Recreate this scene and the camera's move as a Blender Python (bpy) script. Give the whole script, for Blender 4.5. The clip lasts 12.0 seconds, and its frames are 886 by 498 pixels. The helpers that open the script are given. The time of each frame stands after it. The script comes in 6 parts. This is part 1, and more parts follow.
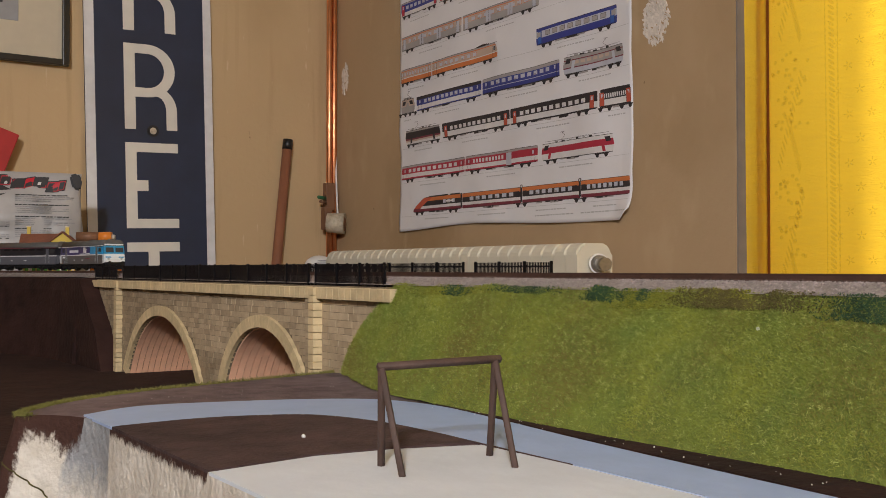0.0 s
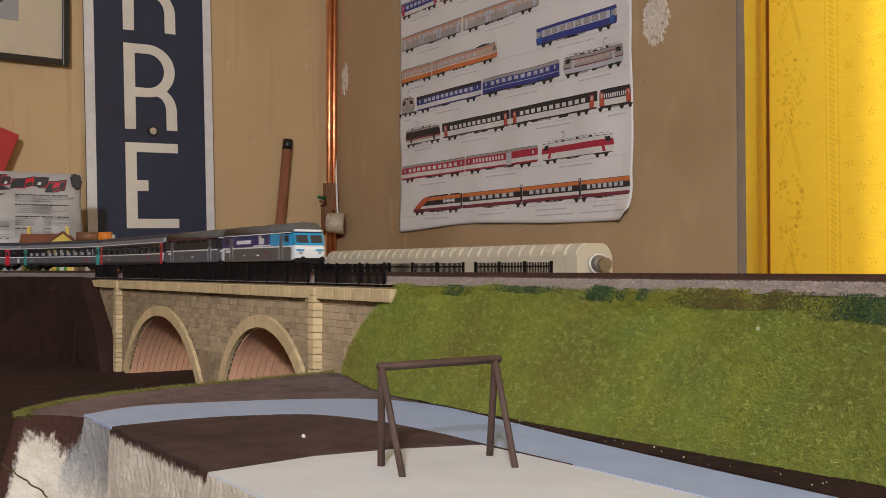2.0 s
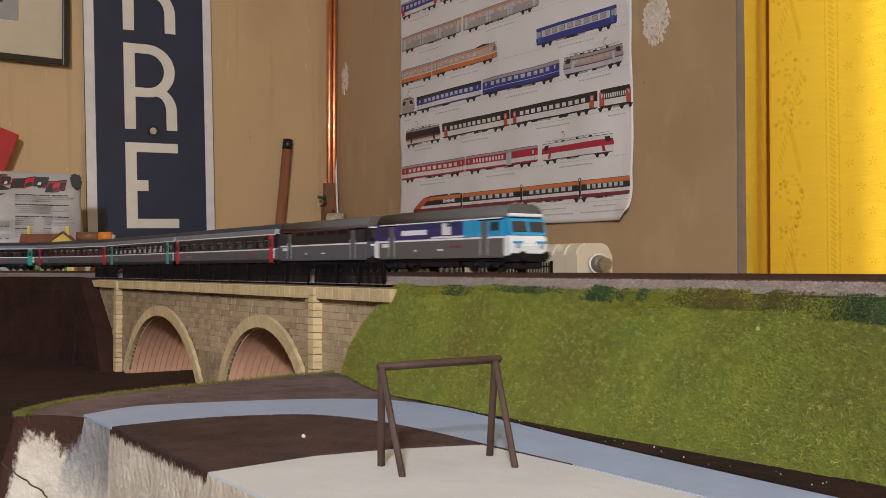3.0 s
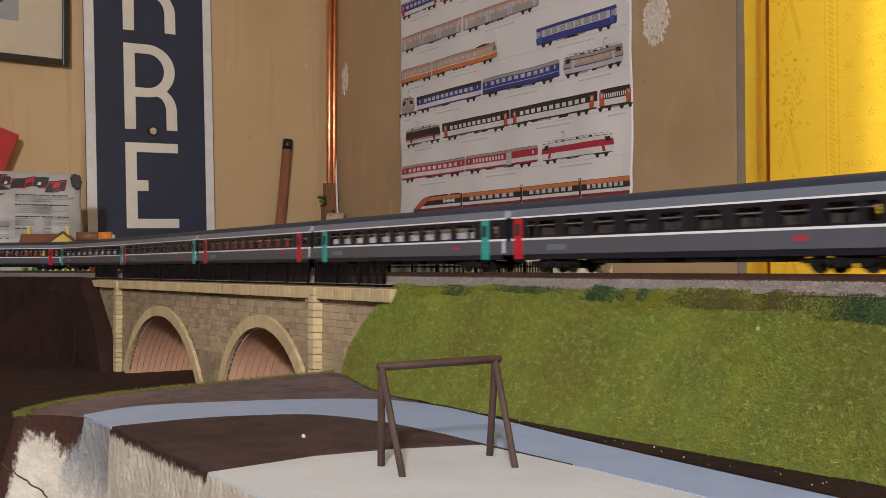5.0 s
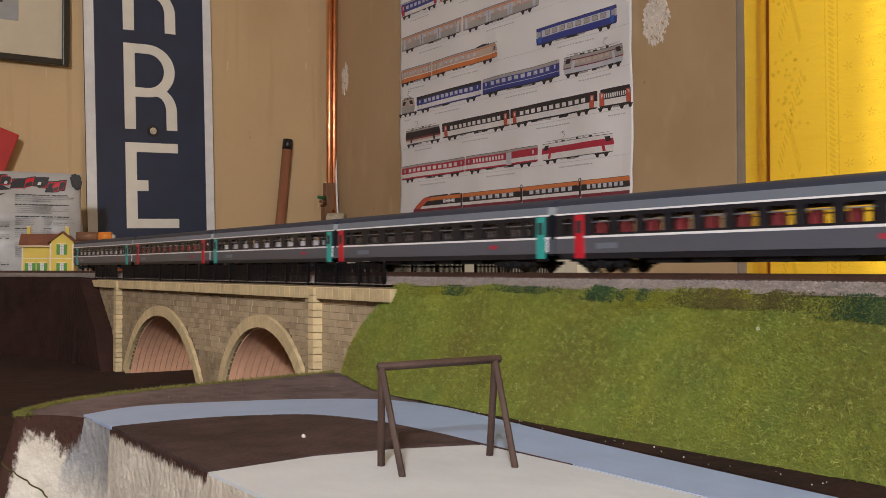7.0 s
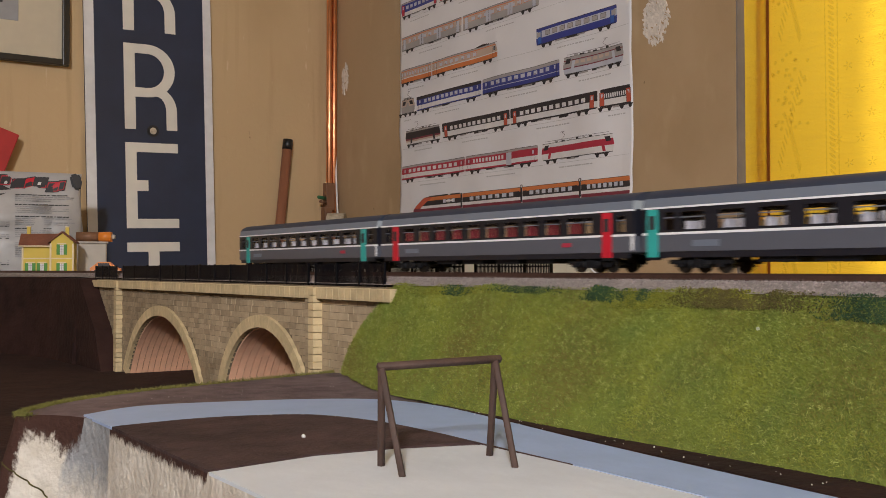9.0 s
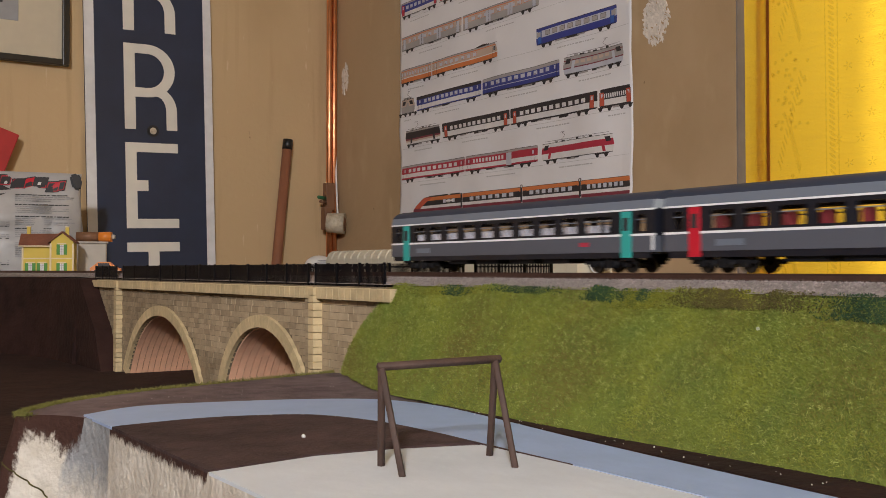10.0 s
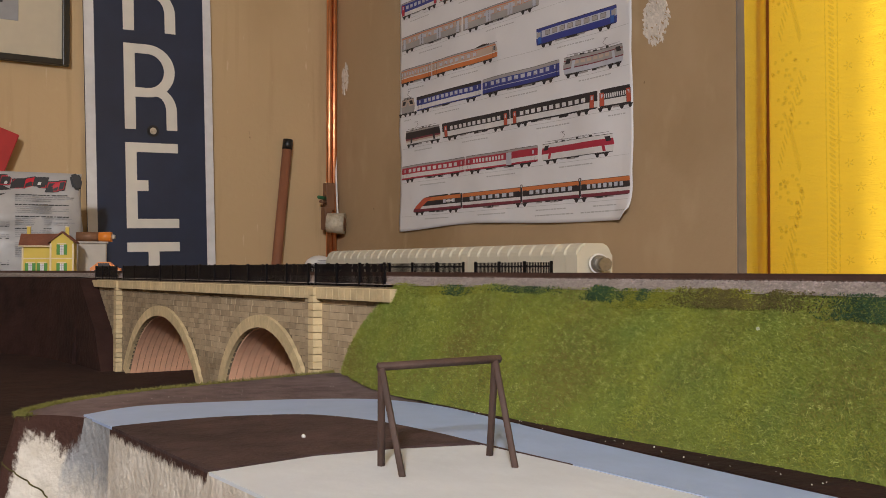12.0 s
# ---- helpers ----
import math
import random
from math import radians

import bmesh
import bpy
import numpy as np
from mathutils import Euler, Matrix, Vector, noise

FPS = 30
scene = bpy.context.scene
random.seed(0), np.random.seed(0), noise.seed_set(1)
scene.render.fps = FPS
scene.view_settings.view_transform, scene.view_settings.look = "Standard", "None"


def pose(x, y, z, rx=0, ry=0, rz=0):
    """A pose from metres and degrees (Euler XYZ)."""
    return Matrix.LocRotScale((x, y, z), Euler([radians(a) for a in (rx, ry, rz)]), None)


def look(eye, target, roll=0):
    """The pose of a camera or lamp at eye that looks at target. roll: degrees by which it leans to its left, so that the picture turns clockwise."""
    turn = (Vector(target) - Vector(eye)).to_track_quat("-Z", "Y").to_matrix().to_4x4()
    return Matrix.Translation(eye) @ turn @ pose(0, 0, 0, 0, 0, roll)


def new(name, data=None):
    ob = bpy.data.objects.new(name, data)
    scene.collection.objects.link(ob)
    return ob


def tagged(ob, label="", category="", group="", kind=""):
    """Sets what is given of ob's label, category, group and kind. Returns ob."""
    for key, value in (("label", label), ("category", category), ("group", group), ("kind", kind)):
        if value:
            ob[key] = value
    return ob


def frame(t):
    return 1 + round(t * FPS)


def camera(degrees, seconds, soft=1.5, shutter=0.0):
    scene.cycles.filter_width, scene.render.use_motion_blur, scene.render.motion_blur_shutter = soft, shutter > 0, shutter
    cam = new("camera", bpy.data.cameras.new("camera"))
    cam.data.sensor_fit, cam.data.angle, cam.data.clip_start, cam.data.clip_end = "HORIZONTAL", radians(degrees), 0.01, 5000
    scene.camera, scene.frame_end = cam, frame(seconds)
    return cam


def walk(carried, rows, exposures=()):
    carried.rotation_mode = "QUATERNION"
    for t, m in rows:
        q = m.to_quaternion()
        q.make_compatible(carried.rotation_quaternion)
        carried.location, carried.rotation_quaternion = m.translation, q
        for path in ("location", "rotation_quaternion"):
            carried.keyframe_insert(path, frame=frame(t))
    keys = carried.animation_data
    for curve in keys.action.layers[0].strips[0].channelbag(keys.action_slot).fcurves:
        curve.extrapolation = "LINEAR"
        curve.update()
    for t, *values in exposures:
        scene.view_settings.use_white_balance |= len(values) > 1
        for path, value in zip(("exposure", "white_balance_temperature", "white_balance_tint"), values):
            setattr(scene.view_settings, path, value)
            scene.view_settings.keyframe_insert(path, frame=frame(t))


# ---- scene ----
cam = camera(47.07, 12.0, 0.8, 0.4)
Z0 = 0.85  # height of the lens over the room's floor
EYE = (0.0, 0.0, Z0)
AIM = (0.5559, 0.8311, Z0 + 0.0200)
walk(cam, [(0.0, look(EYE, AIM)), (12.0, look(EYE, AIM))])

# ---- light ----
world = bpy.data.worlds.new("sky")
scene.world = world
world.use_nodes = True
wn = world.node_tree
sky = wn.nodes.new("ShaderNodeTexSky")
sky.sky_type, sky.sun_disc, sky.sun_elevation, sky.sun_rotation = "NISHITA", False, radians(35), radians(80)
wn.links.new(sky.outputs[0], wn.nodes["Background"].inputs[0])
wn.nodes["Background"].inputs[1].default_value = 0.10


def lamp(name, kind, m, energy, color, size=0.5, size_y=0.0):
    data = bpy.data.lights.new(name, kind)
    data.energy, data.color = energy, color
    if kind == "AREA":
        data.size = size
        if size_y:
            data.shape, data.size_y = "RECTANGLE", size_y
    else:
        data.angle = radians(size)
    ob = new(name, data)
    ob.matrix_world = m
    return ob


lamp("sun", "SUN", look((6, 3.2, 4.6), (1.4, 0.6, Z0 + 0.3)), 3.1, (1.0, 0.93, 0.82), 5.0)
lamp("wall_lamp", "AREA", look((-1.50, -1.90, 2.08), (0.5, 1.0, Z0)), 94.0, (0.985, 0.965, 0.97), 0.20)
lamp("window_daylight", "AREA", look((1.63, 0.55, 1.6), (0.5, 0.55, 1.5)), 6.5, (1.0, 0.98, 0.95), 1.1, 1.5)
# Soft fill added behind the lens; the south wall has no window.
lamp("rear_fill", "AREA", look((-0.9, -2.4, 1.6), (0.3, 1.0, 0.9)), 9.0, (0.93, 0.96, 1.0), 1.3, 1.2)
scene.view_settings.exposure = 0.0


# ---- materials ----
def mat(name, color, rough=0.6, metal=0.0, vary=0.12, scale=40.0, bump=0.0, bscale=300.0, color2=None, coat=0.0, rnd=0.0, island=0.0, grain=None, spec=0.5):
    """Two scales of colour variation, fine relief, and a difference from piece to piece."""
    m = bpy.data.materials.new(name)
    m.use_nodes = True
    nt = m.node_tree
    b = nt.nodes["Principled BSDF"]
    b.inputs["Roughness"].default_value, b.inputs["Metallic"].default_value = rough, metal
    b.inputs["Coat Weight"].default_value, b.inputs["Specular IOR Level"].default_value = coat, spec
    tc = nt.nodes.new("ShaderNodeTexCoord")
    mp = nt.nodes.new("ShaderNodeMapping")
    nt.links.new(tc.outputs["Object"], mp.inputs[0])
    if grain:
        mp.inputs["Scale"].default_value = grain
    big, small = nt.nodes.new("ShaderNodeTexNoise"), nt.nodes.new("ShaderNodeTexNoise")
    for n, s in ((big, scale * 0.15), (small, scale)):
        n.inputs["Scale"].default_value, n.inputs["Detail"].default_value = s, 6
        nt.links.new(mp.outputs[0], n.inputs["Vector"])
    add = nt.nodes.new("ShaderNodeMath")
    add.operation = "ADD"
    nt.links.new(big.outputs[0], add.inputs[0])
    nt.links.new(small.outputs[0], add.inputs[1])
    last = add.outputs[0]
    for amount, node, out in ((rnd, "ShaderNodeObjectInfo", "Random"), (island, "ShaderNodeNewGeometry", "Random Per Island")):
        if amount:
            src, ma = nt.nodes.new(node), nt.nodes.new("ShaderNodeMath")
            ma.operation = "MULTIPLY_ADD"
            nt.links.new(src.outputs[out], ma.inputs[0])
            ma.inputs[1].default_value = amount
            nt.links.new(last, ma.inputs[2])
            last = ma.outputs[0]
    ramp = nt.nodes.new("ShaderNodeMapRange")
    ramp.inputs["From Min"].default_value, ramp.inputs["From Max"].default_value = 0.65, 1.35 + rnd + island
    nt.links.new(last, ramp.inputs["Value"])
    mix = nt.nodes.new("ShaderNodeMix")
    mix.data_type = "RGBA"
    mix.inputs[6].default_value = (*[c * (1 - vary) for c in color], 1)
    mix.inputs[7].default_value = (*(color2 or [min(1, c * (1 + vary)) for c in color]), 1)
    nt.links.new(ramp.outputs[0], mix.inputs[0])
    nt.links.new(mix.outputs[2], b.inputs["Base Color"])
    if bump:
        bn, bt = nt.nodes.new("ShaderNodeBump"), nt.nodes.new("ShaderNodeTexNoise")
        bt.inputs["Scale"].default_value, bt.inputs["Detail"].default_value = bscale, 5
        nt.links.new(mp.outputs[0], bt.inputs["Vector"])
        bn.inputs["Strength"].default_value, bn.inputs["Distance"].default_value = min(1, bump), 0.002
        nt.links.new(bt.outputs[0], bn.inputs["Height"])
        nt.links.new(bn.outputs[0], b.inputs["Normal"])
    return m


M = {}
M["reveal"] = mat("reveal_shade_grey", (0.19, 0.165, 0.15), 0.8, vary=0.2, scale=30)
M["ceiling"] = mat("ceiling_paint", (0.75, 0.72, 0.66), 0.9, vary=0.05)
M["floor"] = mat("floor_boards", (0.25, 0.15, 0.08), 0.5, vary=0.25, scale=8, grain=(1, 8, 1))
M["plaster_patch"] = mat("white_filler", (0.66, 0.60, 0.54), 0.9, vary=0.25, scale=60, bump=0.8, bscale=160, island=0.6)
M["enamel_blue"] = mat("dark_blue_enamel", (0.016, 0.025, 0.058), 0.5, vary=0.25, scale=12, bump=0.05, bscale=60)
M["enamel_white"] = mat("aged_white_enamel", (0.69, 0.66, 0.60), 0.35, vary=0.10, scale=18)
M["paper"] = mat("poster_paper", (0.75, 0.745, 0.78), 0.6, vary=0.08, scale=6, bump=1.0, bscale=24)
M["copper"] = mat("copper", (0.80, 0.36, 0.18), 0.28, 1.0, vary=0.2, scale=30)
M["brown_wood"] = mat("brown_wood", (0.20, 0.095, 0.05), 0.55, vary=0.25, scale=25, grain=(4, 4, 0.6))
M["portal_wood"] = mat("weathered_dark_wood", (0.062, 0.034, 0.026), 0.7, vary=0.35, scale=200, bump=0.3, bscale=600, grain=(1, 1, 0.3))
M["hem"] = mat("gap_shade_brown", (0.16, 0.045, 0.006), 0.9, spec=0.1)
M["caption"] = mat("faint_print", (0.45, 0.45, 0.46), 0.6)
M["dowel"] = mat("reddish_wood", (0.27, 0.11, 0.06), 0.5, vary=0.2, scale=20, grain=(4, 4, 0.5))
M["black"] = mat("black_plastic", (0.012, 0.012, 0.014), 0.4, vary=0.2)
M["fence"] = mat("black_fence_plastic", (0.002, 0.002, 0.004), 0.38, vary=0.2, scale=200, spec=0.22)
M["ivory"] = mat("ivory_plastic", (0.55, 0.46, 0.33), 0.6, vary=0.4, scale=120, bump=0.5, bscale=150, color2=(0.66, 0.58, 0.45))
M["white"] = mat("white_plastic", (0.75, 0.74, 0.72), 0.4, vary=0.06)
M["radiator"] = mat("cream_radiator_paint", (0.68, 0.64, 0.52), 0.38, vary=0.06, scale=20, bump=0.1, bscale=60)
M["steel"] = mat("dull_steel", (0.35, 0.33, 0.30), 0.4, 0.9, vary=0.2, scale=150)
M["green_plastic"] = mat("green_plastic", (0.03, 0.14, 0.06), 0.5)
M["stone"] = mat("brown_ashlar", (0.31, 0.225, 0.135), 0.85, vary=0.45, scale=150, bump=0.5, bscale=700, rnd=0.7, island=0.5, color2=(0.55, 0.43, 0.28))
M["joint"] = mat("dark_joint", (0.19, 0.145, 0.092), 0.95, vary=0.3, scale=120)
M["pale_stone"] = mat("pale_dressed_stone", (0.56, 0.44, 0.255), 0.8, vary=0.26, scale=150, bump=0.3, bscale=600, rnd=0.4)
M["brick_lining"] = mat("salmon_brick_lining", (0.78, 0.45, 0.30), 0.8, vary=0.16, scale=90, rnd=0.3, bump=0.2, bscale=500)
M["brown_paint"] = mat("dark_brown_terrain_paint", (0.028, 0.012, 0.010), 0.9, vary=0.5, scale=35, bump=0.7, bscale=140, color2=(0.046, 0.020, 0.016), spec=0.22)
M["island_paint"] = mat("purple_brown_terrain_paint", (0.046, 0.025, 0.024), 0.9, vary=0.4, scale=60, bump=0.7, bscale=220, color2=(0.085, 0.050, 0.048), spec=0.3)
M["brown_dust"] = mat("dusty_brown_terrain", (0.145, 0.100, 0.106), 0.85, vary=0.45, scale=70, bump=0.8, bscale=300, color2=(0.205, 0.150, 0.156), spec=0.3)
M["road_grey"] = mat("blue_grey_road_paint", (0.33, 0.425, 0.63), 0.6, vary=0.10, scale=40, bump=0.15, bscale=150)
M["white_board"] = mat("white_painted_board", (0.63, 0.67, 0.73), 0.6, vary=0.09, scale=25, bump=0.2, bscale=100)
M["ballast_bed"] = mat("ballast_bed", (0.23, 0.20, 0.185), 0.95, vary=0.35, scale=500, bump=1.0, bscale=500)
M["ballast"] = mat("ballast_stone", (0.17, 0.138, 0.135), 0.9, vary=0.4, scale=300, island=1.2, color2=(0.40, 0.335, 0.325))
M["rail_side"] = mat("rusty_rail", (0.075, 0.038, 0.028), 0.6, 0.3, vary=0.25, scale=200)
M["sleeper"] = mat("brown_sleeper", (0.06, 0.035, 0.027), 0.75, vary=0.3, scale=300)
M["turf"] = mat("turf_soil", (0.15, 0.18, 0.03), 0.95, vary=0.4, scale=80, bump=0.8, bscale=400)
M["dry_grass"] = mat("dry_edge_grass", (0.13, 0.135, 0.03), 0.9, vary=0.3, scale=60, island=0.8, color2=(0.27, 0.25, 0.075), spec=0.2)
M["moss"] = mat("dark_green_flock", (0.008, 0.030, 0.014), 0.95, vary=0.4, scale=200, island=0.8, color2=(0.035, 0.085, 0.025))
M["moss_yellow"] = mat("yellow_green_flock", (0.10, 0.13, 0.012), 0.95, vary=0.4, scale=200, island=0.8, color2=(0.30, 0.28, 0.02))
M["moss_brown"] = mat("brown_flock", (0.055, 0.038, 0.010), 0.95, vary=0.4, scale=200, island=0.8, color2=(0.12, 0.10, 0.02))
M["coach_dark"] = mat("dark_slate_coach_paint", (0.010, 0.011, 0.018), 0.42, vary=0.10, coat=0.1, spec=0.4)
M["coach_grey"] = mat("warm_grey_coach_paint", (0.088, 0.094, 0.118), 0.4, vary=0.06, coat=0.1)
M["coach_roof"] = mat("blue_grey_roof_paint", (0.030, 0.037, 0.060), 0.55, vary=0.08, spec=0.35)
M["roof_band"] = mat("pale_roof_shoulder", (0.17, 0.20, 0.255), 0.42, 0.2, vary=0.06)
M["seat_dark"] = mat("dark_seat_moulding", (0.05, 0.042, 0.045), 0.7, vary=0.3)
M["seat_red"] = mat("maroon_seat_moulding", (0.20, 0.018, 0.026), 0.7, vary=0.3)
M["stripe"] = mat("white_stripe", (0.80, 0.80, 0.82), 0.4, vary=0.03)
M["silver"] = mat("silver_grey_gutter", (0.38, 0.42, 0.46), 0.35, 0.2, vary=0.05)
M["red"] = mat("red_paint", (0.52, 0.012, 0.03), 0.4, vary=0.08)
M["teal"] = mat("teal_paint", (0.03, 0.36, 0.33), 0.4, vary=0.08)
M["under"] = mat("underframe_black", (0.007, 0.007, 0.009), 0.6, vary=0.2, spec=0.25)
M["wheel"] = mat("blackened_wheel", (0.05, 0.045, 0.04), 0.45, 0.7)
M["seat"] = mat("pale_seat_moulding", (0.50, 0.49, 0.54), 0.6, vary=0.1)
M["loco_grey"] = mat("loco_grey", (0.105, 0.100, 0.100), 0.4, vary=0.06, coat=0.1)
M["loco_roof"] = mat("loco_roof_grey", (0.088, 0.087, 0.086), 0.55, vary=0.12, spec=0.35)
M["loco_violet"] = mat("loco_violet", (0.040, 0.028, 0.15), 0.4)
M["loco_blue"] = mat("loco_azure", (0.02, 0.28, 0.55), 0.4)
M["loco_white"] = mat("loco_white", (0.72, 0.76, 0.80), 0.35)
M["loco_navy"] = mat("loco_dark_blue", (0.012, 0.03, 0.10), 0.4)
M["house_yellow"] = mat("yellow_render", (0.66, 0.50, 0.10), 0.8, vary=0.06)
M["house_cream"] = mat("cream_quoin", (0.72, 0.62, 0.42), 0.8)
M["roof_tile"] = mat("brown_red_tile", (0.20, 0.075, 0.045), 0.8, vary=0.2, scale=300, bump=0.4, bscale=900)
M["shutter"] = mat("green_shutter", (0.07, 0.26, 0.04), 0.6)
M["orange"] = mat("orange_plastic", (0.70, 0.22, 0.03), 0.35)
M["bag"] = mat("white_grey_bag_film", (0.41, 0.405, 0.41), 0.32, vary=0.22, scale=14, bump=1.0, bscale=34)
M["ink"] = mat("dark_ink", (0.03, 0.03, 0.035), 0.6)
M["ink_grey"] = mat("grey_ink", (0.30, 0.30, 0.31), 0.6)
M["frosted"] = mat("cloudy_plastic_box", (0.42, 0.38, 0.33), 0.4, vary=0.08)
M["passe"] = mat("cream_mount_board", (0.56, 0.49, 0.37), 0.8, vary=0.04)
M["frame_black"] = mat("black_frame", (0.015, 0.014, 0.014), 0.35)
M["red_card"] = mat("red_card", (0.42, 0.02, 0.02), 0.5)
M["p_orange"] = mat("print_orange", (0.62, 0.19, 0.06), 0.55)
M["p_blue"] = mat("print_blue", (0.035, 0.05, 0.26), 0.55)
M["p_bright_blue"] = mat("print_bright_blue", (0.03, 0.11, 0.42), 0.55)
M["p_red"] = mat("print_red", (0.42, 0.03, 0.06), 0.55)
M["p_white"] = mat("print_white", (0.68, 0.67, 0.68), 0.55)
M["p_black"] = mat("print_black", (0.03, 0.025, 0.03), 0.55)
M["p_grey"] = mat("print_grey", (0.36, 0.34, 0.34), 0.55)
M["p_maroon"] = mat("print_maroon", (0.19, 0.03, 0.05), 0.55)
M["p_sand"] = mat("print_sand", (0.52, 0.40, 0.33), 0.55)
M["p_pale"] = mat("print_pale_blue", (0.50, 0.52, 0.60), 0.55)
M["p_coral"] = mat("print_coral", (0.50, 0.09, 0.05), 0.55)


def layered(name, base, layers, rough=0.8, spec=0.3, bump=0.5, bscale=80.0, rnd=0.0):
    """A ground colour under soft-edged layers: (colour, noise scale, stretch, from, to) each laid on where its noise passes from..to."""
    m = bpy.data.materials.new(name)
    m.use_nodes = True
    nt = m.node_tree
    b = nt.nodes["Principled BSDF"]
    b.inputs["Roughness"].default_value, b.inputs["Specular IOR Level"].default_value = rough, spec
    tc = nt.nodes.new("ShaderNodeTexCoord")
    last = None
    for color, scale, stretch, lo, hi in layers:
        mp, nz, mr, mx = (nt.nodes.new("ShaderNode" + k) for k in ("Mapping", "TexNoise", "MapRange", "Mix"))
        mp.inputs["Scale"].default_value = stretch
        mp.inputs["Location"].default_value = (scale * 0.37, scale * 0.11, lo)
        nz.inputs["Scale"].default_value, nz.inputs["Detail"].default_value = scale, 7
        mr.inputs["From Min"].default_value, mr.inputs["From Max"].default_value = lo, hi
        mx.data_type = "RGBA"
        nt.links.new(tc.outputs["Object"], mp.inputs[0])
        nt.links.new(mp.outputs[0], nz.inputs["Vector"])
        value = nz.outputs[0]
        if rnd:
            gi, ma = nt.nodes.new("ShaderNodeNewGeometry"), nt.nodes.new("ShaderNodeMath")
            ma.operation = "MULTIPLY_ADD"
            ma.inputs[1].default_value = rnd
            nt.links.new(gi.outputs["Random Per Island"], ma.inputs[0])
            nt.links.new(value, ma.inputs[2])
            value = ma.outputs[0]
        nt.links.new(value, mr.inputs["Value"])
        nt.links.new(mr.outputs[0], mx.inputs[0])
        mx.inputs[6].default_value, mx.inputs[7].default_value = (*base, 1), (*color, 1)
        if last:
            nt.links.new(last, mx.inputs[6])
        last = mx.outputs[2]
    nt.links.new(last, b.inputs["Base Color"])
    if bump:
        bn, bt = nt.nodes.new("ShaderNodeBump"), nt.nodes.new("ShaderNodeTexNoise")
        bt.inputs["Scale"].default_value, bt.inputs["Detail"].default_value = bscale, 6
        nt.links.new(tc.outputs["Object"], bt.inputs["Vector"])
        bn.inputs["Strength"].default_value, bn.inputs["Distance"].default_value = bump, 0.002
        nt.links.new(bt.outputs[0], bn.inputs["Height"])
        nt.links.new(bn.outputs[0], b.inputs["Normal"])
    return m


M["wall"] = layered("painted_wall", (0.54, 0.385, 0.215), [
    ((0.59, 0.42, 0.235), 2.2, (1, 1, 0.6), 0.45, 0.7),
    ((0.46, 0.32, 0.17), 3.4, (1, 1, 0.5), 0.50, 0.78),
    ((0.50, 0.35, 0.19), 30.0, (1, 1, 0.06), 0.56, 0.68),
    ((0.62, 0.47, 0.29), 70.0, (1, 1, 0.2), 0.70, 0.75),
    ((0.30, 0.20, 0.11), 42.0, (1, 1, 0.5), 0.725, 0.75)], 0.7, 0.35, 0.7, 60)
# Darker, browner version of the wall colour, for the pier behind the poster.
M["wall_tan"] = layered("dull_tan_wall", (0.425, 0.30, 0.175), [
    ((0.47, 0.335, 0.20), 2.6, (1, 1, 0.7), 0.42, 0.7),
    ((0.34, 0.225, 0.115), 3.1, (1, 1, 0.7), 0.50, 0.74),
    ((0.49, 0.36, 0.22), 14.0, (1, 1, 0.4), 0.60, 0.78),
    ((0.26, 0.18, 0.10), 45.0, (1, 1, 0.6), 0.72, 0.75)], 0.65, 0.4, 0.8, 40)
M["grass"] = layered("static_grass", (0.210, 0.250, 0.040), [
    ((0.36, 0.365, 0.050), 26.0, (1, 1, 1), 0.55, 0.95),
    ((0.17, 0.245, 0.055), 34.0, (1, 1, 1), 0.66, 0.90),
    ((0.185, 0.145, 0.038), 17.0, (1, 1, 1), 0.66, 0.86),
    ((0.45, 0.48, 0.14), 300.0, (1, 1, 1), 0.74, 0.95)], 0.75, 0.2, 0.0, rnd=0.36)


